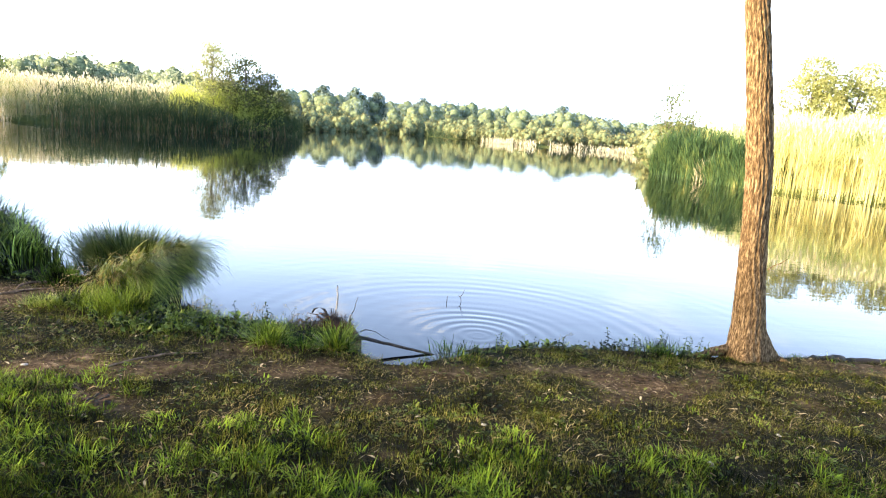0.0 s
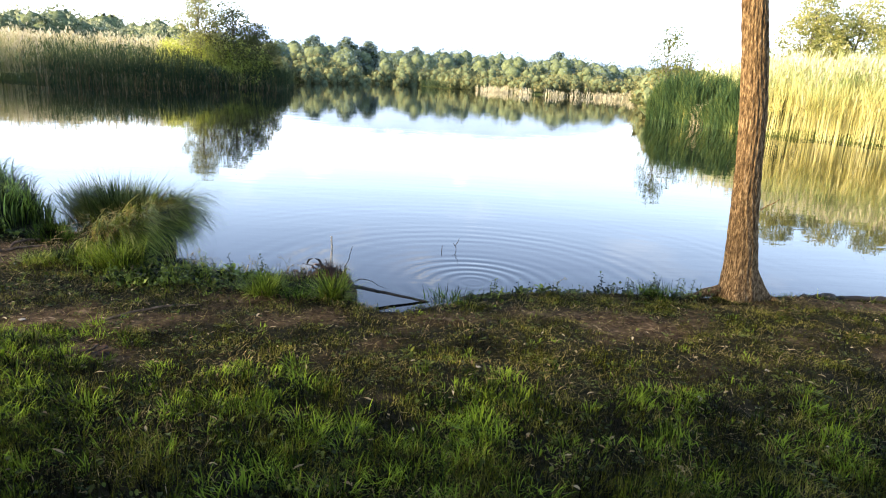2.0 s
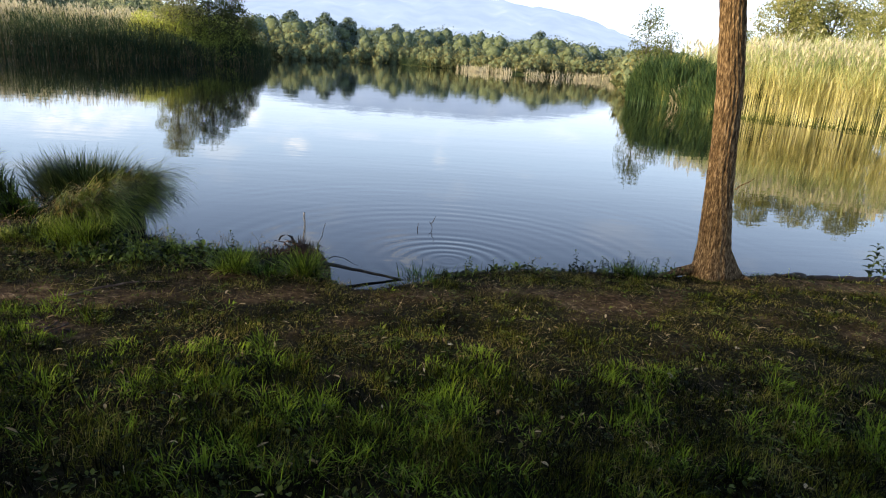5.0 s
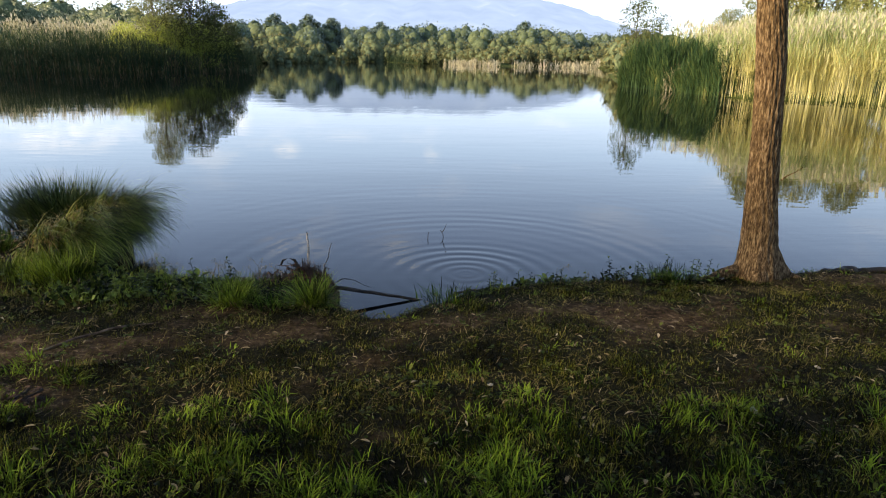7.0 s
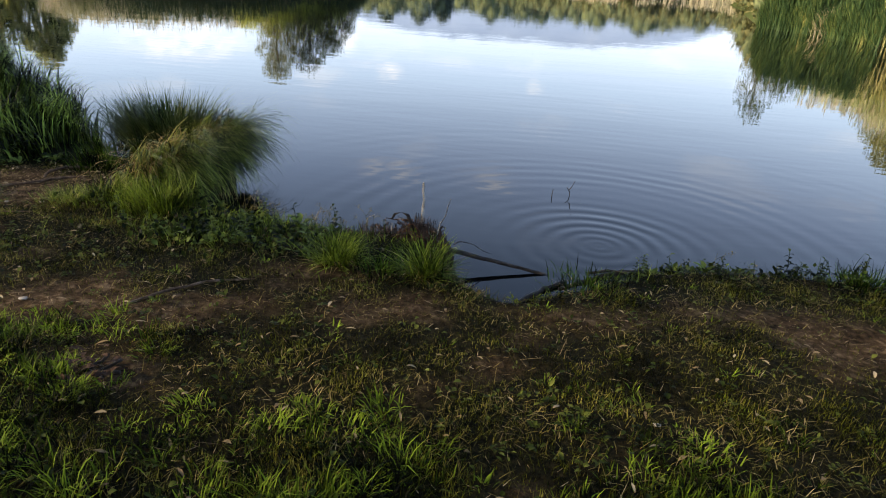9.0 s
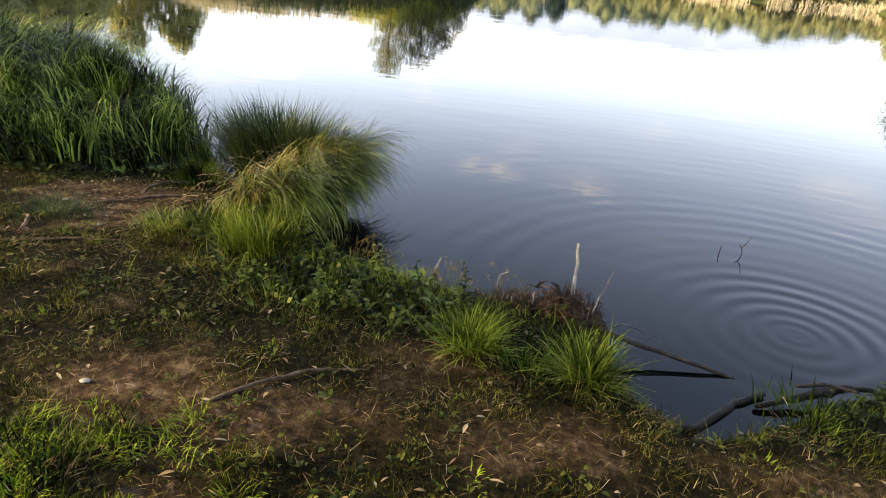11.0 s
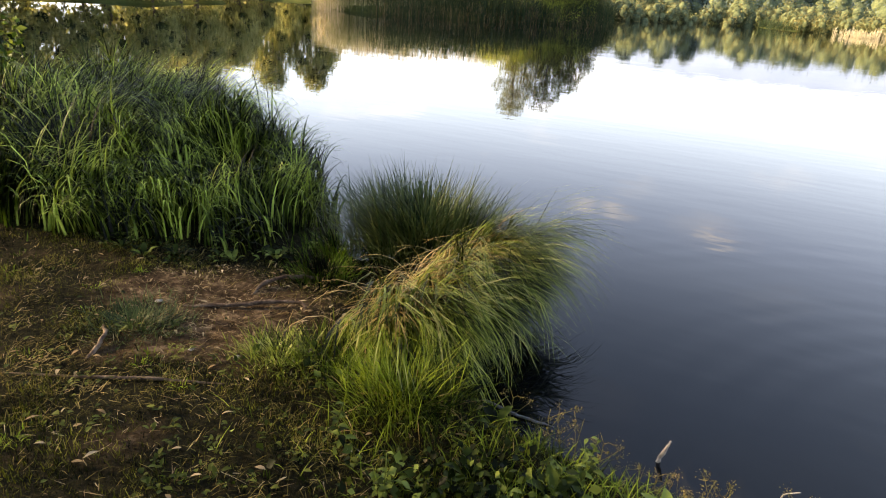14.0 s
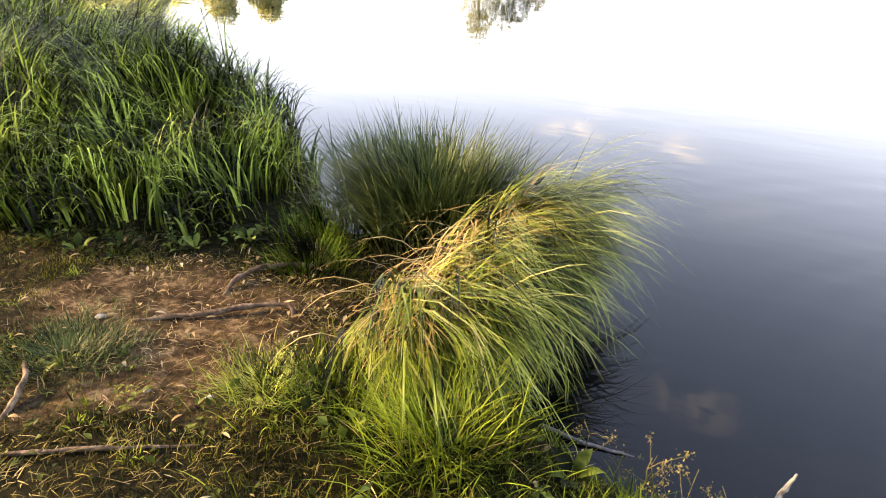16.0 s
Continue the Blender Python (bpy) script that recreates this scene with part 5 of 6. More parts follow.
def grass_tuft(name, label, x, y, count, length, seed, spread=0.12, mat=None, tilt=0.6, width=0.0075):
    rng = np.random.RandomState(seed)
    root = thing(name, x, y, float(ground_z(np.array([x]), np.array([y]))[0]), label, "grass", "bank grass tufts")
    p = rng.normal(0, spread, (count, 2))
    q = np.concatenate([p, np.zeros((count, 1)) - 0.01], 1)
    out = np.arctan2(p[:, 1], p[:, 0]) + rng.normal(0, 0.7, count)
    mesh_object("foliage", *blades(q, out, length * rng.uniform(0.6, 1.25, count), width * rng.uniform(0.7, 1.3, count), rng.uniform(0.05, tilt, count), rng.uniform(0.2, 1.3, count), 4), mat or M_LUSH, root)
    dead = max(count // 12, 20)
    pick = rng.randint(0, count, dead)
    mesh_object("dead_foliage", *blades(q[pick], out[pick], 0.8 * length * rng.uniform(0.5, 1.2, dead), 0.8 * width * rng.uniform(0.7, 1.3, dead), rng.uniform(0.3, 1.1, dead), rng.uniform(0.5, 1.8, dead), 4), M_HAY, root, "straw-coloured dead blades")["kind"] = "stuff"
    return root


build_lawn()
build_bank_fringe()
grass_tuft("grass_tuft", "bright green upright grass tuft on the bank", -1.47, 5.2, 480, 0.24, 120, 0.06, M_FRESH, 1.0, 0.0085)
grass_tuft("grass_tuft", "yellow-green grass tuft beside the root snag", -0.86, 5.14, 400, 0.26, 121, 0.06, M_FRESH, 1.0, 0.0085)
grass_tuft("grass_tuft", "bright green upright grass tuft on the bank", -1.15, 5.08, 220, 0.13, 122, 0.09)
grass_tuft("grass_tuft", "short green grass tuft at the bank edge", 2.2, 5.8, 300, 0.14, 123, 0.12)
grass_tuft("grass_tuft", "short green grass tuft in the trodden soil", 0.2, 5.2, 260, 0.13, 124, 0.12)
grass_tuft("grass_tuft", "yellowish grass tuft on the soil rim by the water", -4.42, 6.95, 420, 0.18, 125, 0.11)
grass_tuft("grass_tuft", "dull green grass tuft beside the dark sedge", -4.55, 7.3, 420, 0.24, 128, 0.14)
grass_tuft("grass_tuft", "bright green grass tuft at the foot of the sedge", -3.2, 5.98, 620, 0.30, 126, 0.13, M_FRESH)
grass_tuft("grass_tuft", "yellow-green grass tuft at the foot of the sedge", -3.72, 6.08, 420, 0.17, 127, 0.12, M_FRESH)


def weed(name, label, seed, height, leaves, size, category="plant"):
    """A leafy herb: a stem with pairs of pointed leaves."""
    rng = np.random.RandomState(seed)
    root = thing(name, 0, 0, 0, label, category, "bank herbs")
    stem = wiggly((0, 0, -0.02), (rng.normal() * 0.03, rng.normal() * 0.03, height), 6, rng, 0.03)
    mesh_object("stem", *tube(stem, np.linspace(0.004, 0.002, 6), 5), M_WEED, root)
    f = np.linspace(0.1, 1, leaves)
    at = np.stack([np.interp(f * 5, np.arange(6), stem[:, c]) for c in range(3)], 1)
    az = np.arange(leaves) * 2.4 + rng.uniform(-0.3, 0.3, leaves)
    ln = size * (1.15 - 0.6 * f) * rng.uniform(0.8, 1.2, leaves)
    mesh_object("foliage", *broad_leaves(at, az, ln, ln * 0.45, rng.uniform(0.2, 0.8, leaves), 1.0), M_WEED, root)
    return root


def rosette(name, label, seed, leaves, size):
    """A dock-like rosette of broad leaves."""
    rng = np.random.RandomState(seed)
    root = thing(name, 0, 0, 0, label, "plant", "bank herbs")
    az = np.arange(leaves) * 2.4 + rng.uniform(-0.4, 0.4, leaves)
    ln = size * rng.uniform(0.6, 1.2, leaves)
    at = np.stack([np.cos(az) * 0.02, np.sin(az) * 0.02, rng.uniform(0, 0.05, leaves)], 1)
    mesh_object("foliage", *broad_leaves(at, az, ln, ln * 0.42, rng.uniform(0.3, 1.1, leaves), 0.9), M_WEED, root)
    return root

grass_tuft("grass_tuft", "low dark green mat of fine grass beside a root", -4.8, 5.76, 1300, 0.10, 129, 0.13, M_SEDGE_DARK, 1.2, 0.005)
grass_tuft("grass_tuft", "fine yellow-green grass along the worn soil", -3.95, 5.95, 700, 0.12, 119, 0.10, M_SEDGE, 0.8, 0.005)


def build_herbs():
    rng = np.random.RandomState(130)
    kinds = [weed("leafy_herb", "leafy green herb growing on the bank edge", 131, 0.22, 17, 0.065),
             weed("leafy_herb", "leafy green herb growing on the bank edge", 132, 0.14, 13, 0.06),
             rosette("dock_plant", "broad-leaved dock on the damp bank", 133, 8, 0.095),
             rosette("dock_plant", "broad-leaved dock on the damp bank", 134, 7, 0.075)]
    spots = []
    while len(spots) < 165:
        k = len(spots)
        x, y = (rng.uniform(-3.5, -1.5), rng.uniform(5.2, 6.3)) if k < 50 else (rng.uniform(0.3, 2.7), rng.uniform(5.3, 6.1)) if k < 130 else (rng.uniform(-6.2, -4.3), rng.uniform(6.2, 7.7))
        d = float(shore_distance(np.array([x]), np.array([y]))[0])
        front = np.interp(x, (-6.2, -5.3, -4.7, -4.3), (6.35, 6.65, 7.4, 7.5))
        if (0.22 < d < 0.95 if k < 50 else 0.0 < d < 0.35 if k < 130 else d > 0 and abs(y - front) < 0.16):
            spots.append((x, y))
    for k, (x, y) in enumerate(spots):
        o = kinds[k % 4]
        if k >= 4:
            o = copy_thing(o, Matrix.Identity(4))
        put(o, x, y, rng.uniform(0, 6.28), rng.uniform(0.7, 1.25) * (0.8 if 50 <= k < 130 else 1))
        o.location.z += 0.05


build_herbs()


def build_seed_stalks():
    """Thin weeds gone to seed along the water's edge."""
    rng = np.random.RandomState(137)
    first = None
    for k, (x, y) in enumerate(((-2.62, 6.24), (-2.45, 6.2), (-2.3, 6.17), (-2.18, 6.19), (-2.05, 6.14), (-1.9, 6.12), (-1.8, 6.14), (-1.7, 6.1), (-2.52, 6.12), (-1.55, 6.12), (-1.35, 6.2), (0.95, 5.98), (1.25, 6.08), (1.6, 6.1),
                               (-2.4, 6.1), (-2.1, 6.08), (-1.98, 6.05), (-1.85, 6.02), (-1.74, 6.0), (-1.62, 5.98), (-1.66, 6.06), (-2.24, 6.1), (-2.0, 6.14), (-1.78, 6.08), (-1.5, 6.04), (-2.7, 6.2))):
        if k % 7 == 0:
            first = thing("seed_stalk", 0, 0, 0, "thin weed stalk with rusty brown seed heads", "plant", "seed stalks")
            h = 0.3 if k else 0.26
            stem = wiggly((0, 0, -0.03), (0.05, 0.02, h), 6, rng, 0.03)
            mesh_object("stem", *tube(stem, np.linspace(0.0028, 0.0012, 6), 5), M_SEED, first)
            for b in range(4):
                s0 = stem[2 + b % 3]
                e = s0 + np.array([rng.normal() * 0.06, rng.normal() * 0.06, rng.uniform(0.05, 0.12)])
                mesh_object("side_stem", *tube(wiggly(s0, e, 4, rng, 0.01), np.linspace(0.0018, 0.001, 4), 4), M_SEED, first)
                q = e + rng.normal(0, 0.014, (22, 3))
                mesh_object("seed_head", *leaf_cards(q, rng.uniform(0.007, 0.016, 22), rng), M_SEED, first)["kind"] = "stuff"
            ob = first
        else:
            ob = copy_thing(first, Matrix.Identity(4))
        put(ob, x, y, rng.uniform(0, 6.28), rng.uniform(0.5, 0.9))
        ob.location.z += 0.05


build_seed_stalks()
put(weed("willow_herb", "tall narrow-leaved herb leaning over the lake edge", 138, 0.62, 30, 0.15), 5.15, 6.42, 0.5, 1.0)
put(weed("willow_herb", "tall narrow-leaved herb leaning over the lake edge", 139, 0.45, 24, 0.13), 5.33, 6.45, 2.5, 1.0)


# ---- sedge tussocks and the tall grass clump ----
def build_tussocks():
    rng = np.random.RandomState(140)
    # front tussock: a ridge of sedge combed over towards the water
    root = thing("sedge_tussock", -3.6, 6.9, -0.45, "large golden-green sedge tussock drooping over the water", "sedge")
    # blades gather in wisps, each wisp bent its own way
    wisps, per = 460, 7
    tw = rng.uniform(size=wisps) ** 1.25
    fan = rng.normal(np.interp(tw, (0, 0.25, 0.6, 1), (-0.9, -0.7, -0.45, -0.1)), np.interp(tw, (0, 0.3, 1), (0.75, 0.6, 0.5)))
    lw = rng.uniform(0.45, 0.88, wisps) * np.where(fan < -1.2, 0.75, 1) * np.where(np.cos(fan + 0.45) < 0.25, 0.42, 1) * np.interp(tw, (0, 0.3, 0.6, 1), (1.0, 1.1, 1, 1))
    lean_w, bend_w = rng.uniform(0.05, 1.05, wisps), rng.uniform(1.1, 2.3, wisps)
    pw = np.stack([-3.58 + 0.24 * tw, 6.40 + 1.34 * tw], 1) + rng.normal(0, 1, (wisps, 2)) * (0.10, 0.08)
    n = wisps * per
    k = np.repeat(np.arange(wisps), per)
    p = pw[k] + rng.normal(0, 0.014, (n, 2))
    z = -0.42 + 0.17 * tw[k] + rng.normal(0, 0.02, n)
    flow, L = fan[k] + rng.normal(0, 0.1, n), lw[k] * rng.uniform(0.7, 1.12, n)
    lean, bend = lean_w[k] + rng.normal(0, 0.045, n), bend_w[k] + rng.normal(0, 0.1, n)
    q = np.stack([p[:, 0] + 3.6, p[:, 1] - 6.9, z + 0.45], 1)
    toned(mesh_object("foliage", *blades(q, flow, L, rng.uniform(0.010, 0.016, n), lean, bend, 5), M_SEDGE_WISP, root), rng.uniform(size=wisps)[k])
    # flank blades hanging to the water, in a dark green that paints in its shade
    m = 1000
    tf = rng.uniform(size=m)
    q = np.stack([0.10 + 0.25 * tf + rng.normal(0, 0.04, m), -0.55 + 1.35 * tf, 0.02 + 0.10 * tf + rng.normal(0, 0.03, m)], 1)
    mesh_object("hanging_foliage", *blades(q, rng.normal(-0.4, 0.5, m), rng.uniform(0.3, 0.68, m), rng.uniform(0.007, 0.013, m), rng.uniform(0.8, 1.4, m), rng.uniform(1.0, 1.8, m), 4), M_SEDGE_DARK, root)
    # thin long blades that arch out over the water
    m = 260
    tf = rng.uniform(size=m) ** 0.8
    q = np.stack([0.08 + 0.27 * tf + rng.normal(0, 0.05, m), -0.4 + 1.25 * tf + rng.normal(0, 0.05, m), 0.05 + 0.18 * tf + rng.normal(0, 0.03, m)], 1)
    k = rng.randint(0, 60, m)
    lean, turn = rng.uniform(0.5, 1.05, 60)[k], rng.normal(-0.15, 0.4, 60)[k]
    mesh_object("arching_foliage", *blades(q, turn + rng.normal(0, 0.12, m), rng.uniform(0.5, 0.95, m), rng.uniform(0.005, 0.008, m), lean + rng.normal(0, 0.1, m), rng.uniform(1.2, 2.2, m), 7), M_SEDGE, root)
    # straw matted over the crown
    m = 900
    tf = rng.beta(1.1, 2.2, m)
    q = np.stack([0.0 + 0.25 * tf + rng.normal(0, 0.08, m), -0.45 + 1.3 * tf + rng.normal(0, 0.07, m), 0.09 + 0.17 * tf + rng.normal(0, 0.03, m)], 1)
    mesh_object("crown_straw", *blades(q, rng.normal(-0.75, 0.8, m), rng.uniform(0.28, 0.58, m), rng.uniform(0.006, 0.011, m), rng.uniform(0.15, 0.7, m), rng.uniform(1.3, 2.3, m), 5), M_HAY, root, "matted straw-brown dead blades")
    mound(root, -0.02, 0.0, 0.17, 0.6, 0.14)
    # second dark lump, added so the shaded water-side flank looks solid and black
    mound(root, 0.2, 0.32, 0.2, 0.5, 0.24)
    # back tussock: upright and darker
    root = thing("sedge_tussock", -3.97, 7.62, -0.5, "dark green upright sedge tussock at the waterline", "sedge")
    n = 3600
    p = rng.normal(0, 1, (n, 2)) * (0.24, 0.14)
    out = np.arctan2(p[:, 1], p[:, 0]) + rng.normal(0, 0.6, n)
    q = np.concatenate([p, rng.uniform(0.0, 0.15, (n, 1))], 1)
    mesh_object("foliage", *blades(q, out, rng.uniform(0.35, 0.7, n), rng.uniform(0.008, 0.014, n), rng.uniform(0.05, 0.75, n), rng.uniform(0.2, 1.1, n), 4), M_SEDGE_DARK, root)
    mound(root, 0, 0, 0.2, 0.18, 0.14)


def mound(parent, x, y, rx, ry, h):
    """The matted root stool under a tussock."""
    a, b = np.meshgrid(np.linspace(0, 2 * np.pi, 28, endpoint=False), np.linspace(0, np.pi / 2, 9))
    r = np.cos(b) * (1 + 0.1 * np.sin(5 * a + 3 * b) + 0.06 * np.sin(11 * a))
    v = np.stack([x + rx * r * np.cos(a), y + ry * r * np.sin(a), h * np.sin(b) - 0.3 * (b < 0.05)], -1)
    i, j = np.meshgrid(np.arange(8), np.arange(28), indexing="ij")
    quads = np.stack([i * 28 + j, i * 28 + (j + 1) % 28, (i + 1) * 28 + (j + 1) % 28, (i + 1) * 28 + j], -1).reshape(-1, 4)
    mesh_object("root_stool", v, [quads], M_ROOTMAT, parent, smooth=True)


def build_tall_grass():
    rng = np.random.RandomState(150)
    n = 30000
    P = np.stack([rng.uniform(-10.5, -4.7, n), rng.uniform(5.6, 10.5, n)], 1)
    edge = np.interp(P[:, 0], (-10.5, -7.5, -6.4, -5.7, -4.9), (6.2, 6.2, 6.42, 6.76, 7.12))
    back = np.interp(P[:, 0], (-10.5, -8, -6, -5.25, -4.8), (10.4, 9.8, 9.0, 8.3, 7.6))
    keep = (P[:, 1] > edge + rng.normal(0, 0.07, n)) & (P[:, 1] < back) & (P[:, 0] < -5.12 + rng.normal(0, 0.05, n))
    keep &= rng.uniform(size=n) < np.clip(0.75 + 0.45 * waves(P[:, 0], P[:, 1], 155, 6.0), 0.2, 1)
    P, d = P[keep], np.clip(P[keep, 1] - edge[keep], 0, 0.5)
    n = len(P)
    q = on_ground(P)
    q[:, 2] = np.maximum(q[:, 2], WATER - 0.05)
    L = (0.72 + 0.75 * d) * np.interp(P[:, 0], (-9.5, -8.3, -7.2, -6.6, -6.0, -5.4, -4.95), (1.0, 1.2, 1.24, 0.95, 0.68, 0.5, 0.34)) * rng.uniform(0.6, 1.2, n)
    swirl = 2.6 * waves(P[:, 0], P[:, 1], 153, 3.2) + rng.normal(0, 0.55, n)
    flop = np.clip(0.5 + 0.5 * waves(P[:, 0], P[:, 1], 154, 3.5), 0, 1)
    tagged(mesh_object("tall_grass", *blades(q, swirl, L, rng.uniform(0.011, 0.028, n), rng.uniform(0.0, 0.22, n) + 0.14 * flop, rng.uniform(0.7, 2.7, n) + 1.5 * flop, 7, None, 2.2), M_TALL),
           "dense clump of tall broad-bladed waterside grass", "grass", kind="stuff")
    bush = tree("shrub", "leafy green shrub growing behind the tall grass", 2.4, 1.4, 0.1, 9000, 151, M_SHRUB, None, 0.05, 0.05, low=True)
    put(bush, -10.6, 7.4)


build_tussocks()
build_tall_grass()


# ---- driftwood, roots and sticks ----
def stick(name, label, pts, radii, mat, seed, category="stick", sides=8):
    rng = np.random.RandomState(seed)
    p = np.asarray(pts, float)
    if len(p) < 8:                 # bend the limb smoothly between its points
        t, u = np.linspace(0, len(p) - 1, 18), np.arange(len(p))
        radii = np.interp(t, u, np.broadcast_to(np.asarray(radii, float), (len(p),))) * rng.uniform(0.8, 1.2, 18)
        p = np.stack([np.interp(t, u, p[:, k]) for k in range(3)], 1)
        p[1:-1] = (p[:-2] + 2 * p[1:-1] + p[2:]) / 4 + rng.normal(0, 0.18, (16, 3)) * radii[1:-1, None]
    c = p.mean(0)
    root = mesh_object(name, *tube(p - c, radii, sides, rng, 0.06), mat, smooth=True)
    root.location = c
    return tagged(root, label, category)


def build_driftwood():
    rng = np.random.RandomState(160)
    snag = thing("root_snag", -1.03, 5.9, -0.62, "tangled brown root snag with dead sticks at the waterline", "driftwood")
    mound(snag, 0, 0, 0.26, 0.2, 0.31)
    mound(snag, -0.3, 0.02, 0.2, 0.16, 0.2)
    mound(snag, -0.52, -0.08, 0.15, 0.14, 0.15)
    for k in range(210):
        a = rng.uniform(0, 6.28)
        low = (0.0, 0.0, 0.3, 0.3, 0.52)[k % 5]
        top = np.interp(low, (0, 0.3, 0.52), (0.3, 0.2, 0.15))
        s = np.array([math.cos(a) * rng.uniform(0, 0.2) - low, math.sin(a) * rng.uniform(0, 0.17), top * rng.uniform(0.5, 1.0)])
        e = s + np.array([math.cos(a + 0.8) * rng.uniform(0.04, 0.17), math.sin(a + 0.8) * rng.uniform(0.04, 0.15), rng.uniform(-0.2, 0.09)])
        mesh_object("root", *tube(wiggly(s, e, 6, rng, 0.06), np.linspace(rng.uniform(0.004, 0.011), 0.0015, 6), 5), (M_ROOTMAT, M_ROOTMAT, M_ROOT, M_RUST, M_RUST, M_DRIFT)[k % 6], snag)
    for k in range(16):            # broken stubs that stand up out of the mat
        x, y = rng.uniform(-0.55, 0.2), rng.uniform(-0.08, 0.14)
        z = float(np.interp(x, (-0.6, -0.45, -0.2, 0.0, 0.2), (0.1, 0.15, 0.22, 0.3, 0.24)))
        tip = (x + rng.normal(0, 0.03), y + rng.normal(0, 0.03), z + rng.uniform(0.04, 0.13))
        mesh_object("stub", *tube(wiggly((x, y, z - 0.06), tip, 4, rng, 0.015), np.linspace(0.007, 0.003, 4) * rng.uniform(0.6, 1.3), 6), M_PALEWOOD if k % 2 else M_DRIFT, snag)
    m = 2400
    a, f = rng.uniform(0, 6.28, m), rng.uniform(0, 1, m) ** 0.5
    part = rng.randint(0, 5, m)
    low, top = np.array([0, 0, 0.3, 0.3, 0.52])[part], np.array([0.31, 0.31, 0.21, 0.21, 0.16])[part]
    q = np.stack([np.cos(a) * f * 0.24 - low, np.sin(a) * f * 0.18 - 0.06 * (low > 0.4), top * np.sqrt(1 - 0.9 * f * f) + rng.normal(0, 0.02, m)], 1)
    mesh_object("dead_root_hair", *blades(q, a + rng.normal(0, 1.1, m), rng.uniform(0.03, 0.11, m), rng.uniform(0.002, 0.005, m), rng.uniform(0.0, 1.6, m), rng.uniform(-1.5, 3.2, m), 5), M_SNAG, snag)
    mesh_object("upright_stick", *tube(wiggly((0.0, 0.0, 0.2), (-0.007, 0.2, 0.58), 7, rng, 0.02), np.linspace(0.014, 0.008, 7), 8, rng, 0.1), M_PALEWOOD, snag, "pale broken upright stick")
    mesh_object("thin_stick", *tube(wiggly((0.13, 0.0, 0.2), (0.23, 0.02, 0.53), 6, rng, 0.02), np.linspace(0.007, 0.003, 6), 6), M_WOOD, snag)
    mesh_object("crooked_stick", *tube(np.array([(-0.03, -0.06, 0.22), (-0.05, -0.07, 0.34), (-0.08, -0.07, 0.40), (-0.13, -0.07, 0.42), (-0.18, -0.07, 0.40), (-0.2, -0.07, 0.36)]), (0.015, 0.014, 0.013, 0.012, 0.01, 0.008), 8), M_DARKWOOD, snag)
    # branch that dips into the lake
    stick("fallen_branch", "grey weathered branch dipping into the lake", wiggly((-0.85, 5.86, -0.47), (0.02, 5.89, -0.635), 12, rng, 0.012), np.linspace(0.021, 0.011, 12), M_DRIFT, 161, "branch")
    stick("twig", "thin bare twig over the water beside the branch", wiggly((-0.75, 5.83, -0.42), (-0.45, 5.95, -0.52), 6, rng, 0.03, 0.05), np.linspace(0.006, 0.002, 6), M_WOOD, 162)
    stick("sunken_log", "dark wet log along the bank edge", wiggly((-0.33, 5.26, -0.60), (0.12, 5.76, -0.60), 10, rng, 0.03), np.linspace(0.024, 0.019, 10), M_DARKWOOD, 163, "log")
    rng = np.random.RandomState(164)
    stick("bank_log", "dark decaying log lying at the water's edge", wiggly((4.02, 6.22, -0.50), (6.2, 6.3, -0.50), 26, rng, 0.035), np.linspace(0.045, 0.04, 26) * rng.uniform(0.7, 1.25, 26), M_DARKWOOD, 164, "log", 14)
    stick("bank_log", "short dark broken log end on the muddy bank", wiggly((3.86, 6.1, -0.47), (4.25, 6.2, -0.46), 9, rng, 0.04), 0.046 * rng.uniform(0.7, 1.3, 9), M_DARKWOOD, 176, "log", 12)
    stick("muddy_root", "dark muddy root along the rim of the inlet", [(0.06, 5.62, -0.60), (0.22, 5.70, -0.575), (0.40, 5.80, -0.55), (0.56, 5.90, -0.53), (0.74, 5.96, -0.55)], (0.014, 0.022, 0.026, 0.022, 0.012), M_DARKWOOD, 177, "root")
    stick("stick", "broken weathered stick lying over the muddy root", [(0.28, 5.80, -0.53), (0.44, 5.86, -0.515), (0.60, 5.84, -0.51)], (0.010, 0.012, 0.007), M_DRIFT, 178)
    stick("stick", "short grey stick floating in the inlet", [(-0.62, 5.40, -0.60), (-0.50, 5.32, -0.585), (-0.36, 5.27, -0.60)], (0.016, 0.018, 0.012), M_DRIFT, 179)
    # sprigs standing in the lake
    stick("water_sprig", "thin dark sprig standing in the shallow water", [(0.30, 7.9, -0.7), (0.285, 7.9, -0.58), (0.25, 7.9, -0.53)], (0.004, 0.004, 0.003), M_DARKWOOD, 165)
    stick("water_sprig", "thin dark forked sprig in the shallow water", [(0.27, 7.9, -0.56), (0.30, 7.9, -0.52), (0.325, 7.9, -0.45)], (0.004, 0.004, 0.002), M_DARKWOOD, 166)
    stick("water_sprig", "short dark sprig standing in the shallow water", [(0.1, 7.84, -0.7), (0.1, 7.84, -0.6), (0.105, 7.84, -0.54)], (0.004, 0.004, 0.003), M_DARKWOOD, 167)
    stick("dead_stalk", "pale bent dead stalk standing in the water", [(-1.53, 6.3, -0.7), (-1.54, 6.3, -0.55), (-1.53, 6.3, -0.46), (-1.47, 6.31, -0.43)], (0.0035, 0.003, 0.003, 0.0025), M_PALEWOOD, 168)
    stick("dead_stalk", "pale broken reed stub standing in the water", [(-2.06, 6.42, -0.72), (-2.03, 6.44, -0.6), (-2.0, 6.46, -0.5)], (0.007, 0.012, 0.005), M_PALEWOOD, 169)
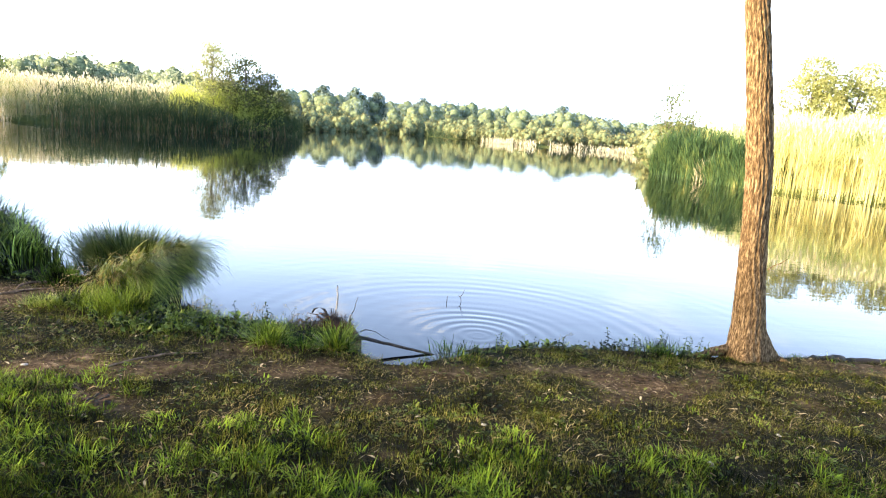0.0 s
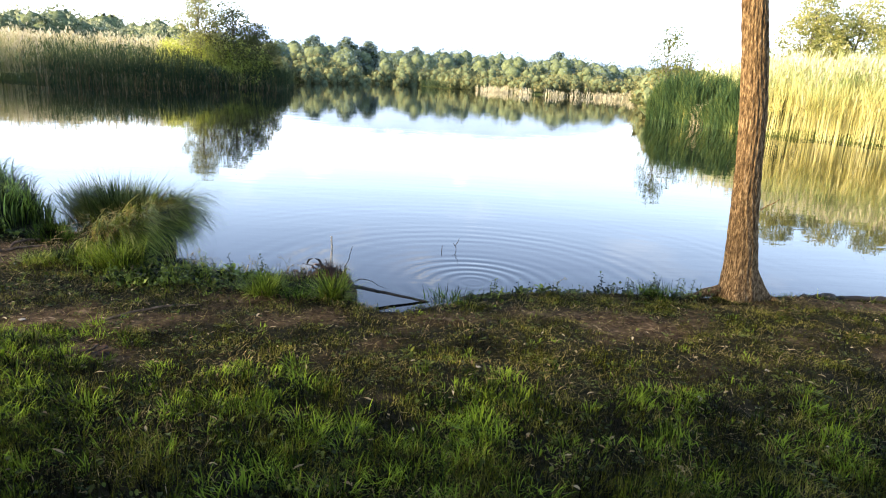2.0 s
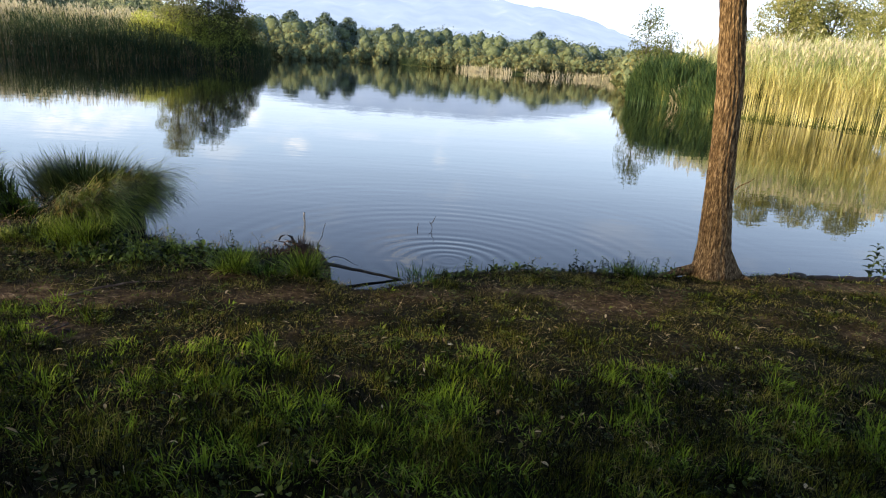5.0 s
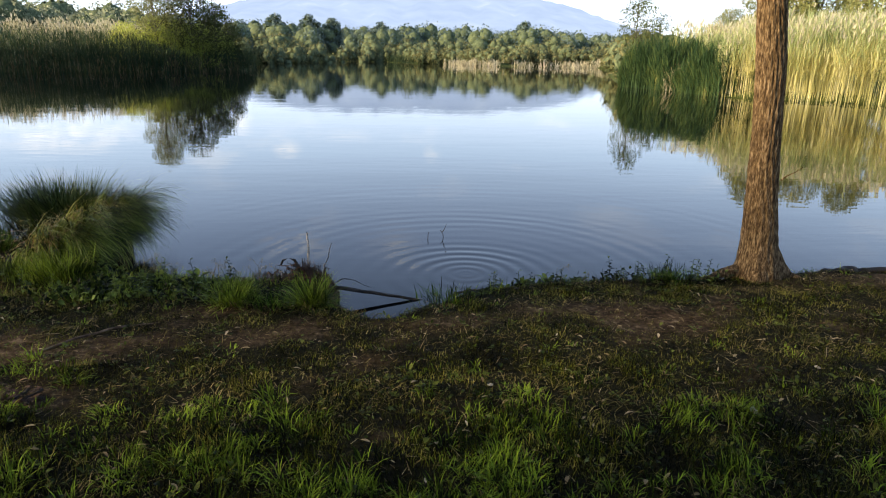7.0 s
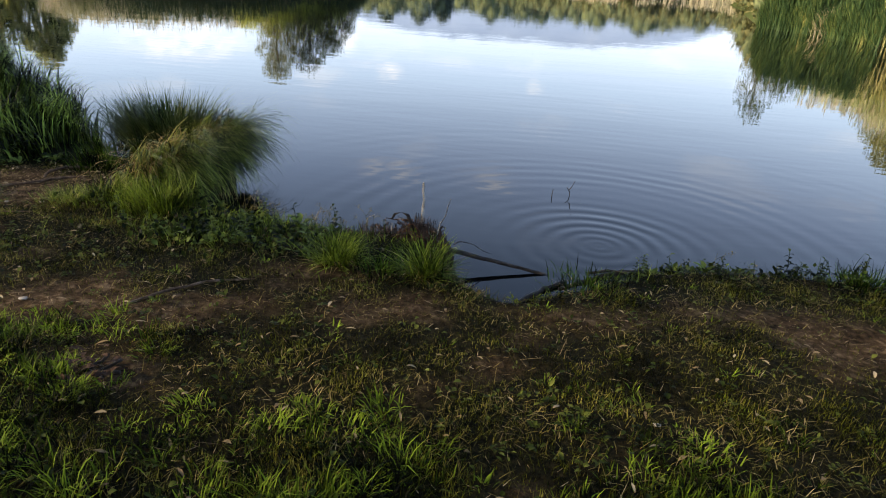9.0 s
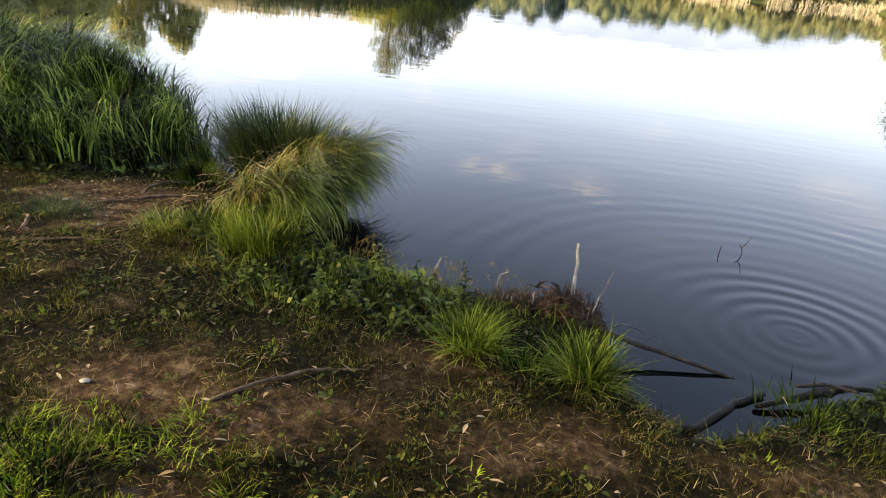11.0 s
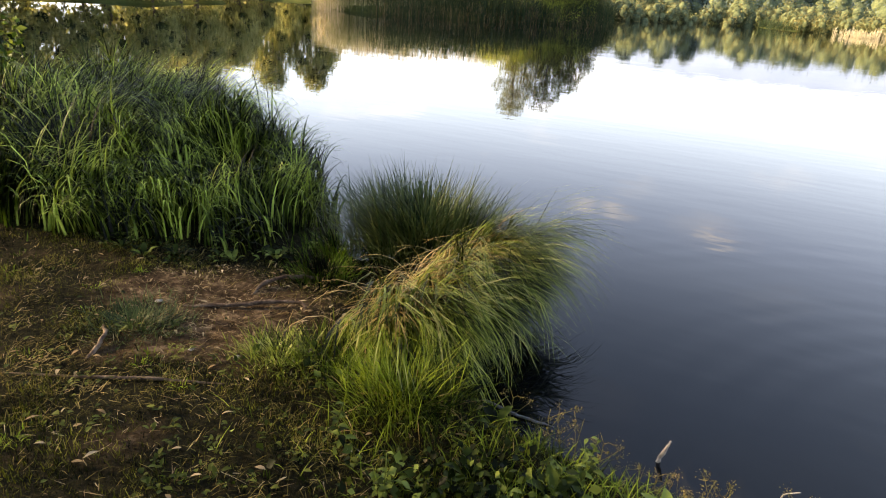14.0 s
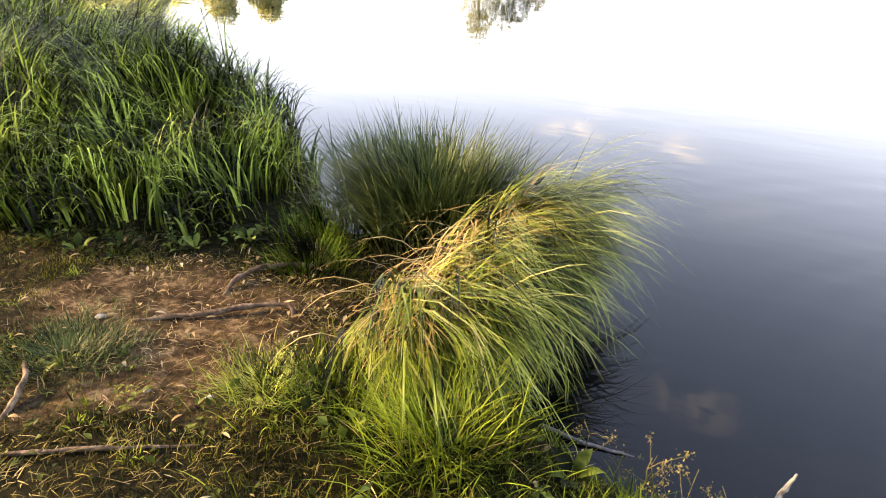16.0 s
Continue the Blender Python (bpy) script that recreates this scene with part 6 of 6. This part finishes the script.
    stick("stick", "pale thin stick lying on the water by the tussock", [(-2.95, 6.42, -0.6), (-2.75, 6.40, -0.61), (-2.55, 6.42, -0.62)], (0.008, 0.008, 0.005), M_WOOD, 170)
    # roots in the worn soil by the tussock
    g = lambda x, y, dz: (x, y, float(ground_z(np.array([x]), np.array([y]))[0]) + dz + 0.003)
    stick("surface_root", "bare brown tree root lying on worn soil", [g(-4.85, 6.08, -0.02), g(-4.68, 6.2, 0.012), g(-4.5, 6.3, 0.02), g(-4.33, 6.44, 0.03), g(-4.2, 6.5, 0.03), g(-4.15, 6.42, -0.03)], (0.007, 0.013, 0.016, 0.013, 0.011, 0.008), M_ROOT, 171, "root")
    stick("surface_root", "bare brown tree root lying on worn soil", [g(-4.6, 6.42, -0.02), g(-4.62, 6.58, 0.02), g(-4.6, 6.75, 0.035), g(-4.45, 6.92, 0.02), g(-4.25, 7.0, -0.03)], (0.007, 0.013, 0.016, 0.013, 0.008), M_ROOT, 172, "root")
    stick("surface_root", "short brown root end sticking out of the turf", [g(-4.66, 5.36, -0.02), g(-4.70, 5.48, 0.02), g(-4.78, 5.58, 0.03), g(-4.95, 5.68, -0.02)], (0.008, 0.012, 0.012, 0.008), M_ROOT, 173, "root")
    stick("surface_root", "thin straight root running through the turf", [g(-4.95, 5.02, -0.01), g(-4.5, 5.27, 0.008), g(-4.24, 5.42, 0.012), g(-3.92, 5.63, -0.01)], (0.004, 0.007, 0.008, 0.005), M_ROOT, 174, "root")
    stick("surface_root", "thin root running through the worn path", [g(-2.45, 4.15, -0.01), g(-2.3, 4.4, 0.012), g(-2.1, 4.65, 0.012), g(-1.85, 4.8, -0.01)], (0.005, 0.009, 0.008, 0.005), M_ROOT, 175, "root")


build_driftwood()


def build_oddments():
    """Dead leaf heap, pale stones and a stub of root on the trodden bank."""
    rng = np.random.RandomState(180)
    z = lambda x, y: float(ground_z(np.array([x]), np.array([y]))[0])
    heap = thing("leaf_heap", -2.15, 3.6, z(-2.15, 3.6), "small heap of grey dead leaves and bark scraps", "leaves")
    m = 34
    q = np.concatenate([rng.normal(0, 1, (m, 2)) * (0.06, 0.06), rng.uniform(0.01, 0.05, (m, 1))], 1)
    mesh_object("foliage", *broad_leaves(q, rng.uniform(0, 6.28, m), rng.uniform(0.04, 0.09, m), rng.uniform(0.02, 0.035, m), rng.uniform(-0.3, 0.7, m), rng.uniform(0.2, 1.0, m)), M_ROOTMAT, heap)
    for k in range(5):
        a = rng.uniform(0, 6.28)
        mesh_object("bark_scrap", *tube(wiggly((0.02 * k - 0.05, 0, 0.01), (0.02 * k - 0.05 + 0.12 * math.cos(a), 0.12 * math.sin(a), 0.03), 5, rng, 0.02), 0.008, 6), M_DARKWOOD, heap)
    for k, (x, y, r) in enumerate(((-2.93, 4.17, 0.016), (1.68, 3.4, 0.02), (2.35, 3.9, 0.013), (0.35, 3.75, 0.012), (-4.95, 6.05, 0.016), (-4.35, 5.75, 0.014), (-4.1, 5.82, 0.013))):
        a, b = np.meshgrid(np.linspace(0, 2 * np.pi, 10, endpoint=False), np.linspace(-np.pi / 2, np.pi / 2, 7))
        rr = r * (1 + 0.15 * np.sin(2 * a + k) + 0.1 * np.sin(3 * b + 2 * k))
        v = np.stack([1.4 * rr * np.cos(b) * np.cos(a), rr * np.cos(b) * np.sin(a), 0.55 * rr * np.sin(b)], -1)
        i, j = np.meshgrid(np.arange(6), np.arange(10), indexing="ij")
        quads = np.stack([i * 10 + j, i * 10 + (j + 1) % 10, (i + 1) * 10 + (j + 1) % 10, (i + 1) * 10 + j], -1).reshape(-1, 4)
        ob = mesh_object("pebble", v, [quads], M_STONE, smooth=True)
        ob.location, ob.rotation_euler = (x, y, z(x, y) + 0.3 * r), (0, 0, k * 1.1)
        tagged(ob, "small pale pebble lying on trodden soil", "stone", "pebbles")


build_oddments()
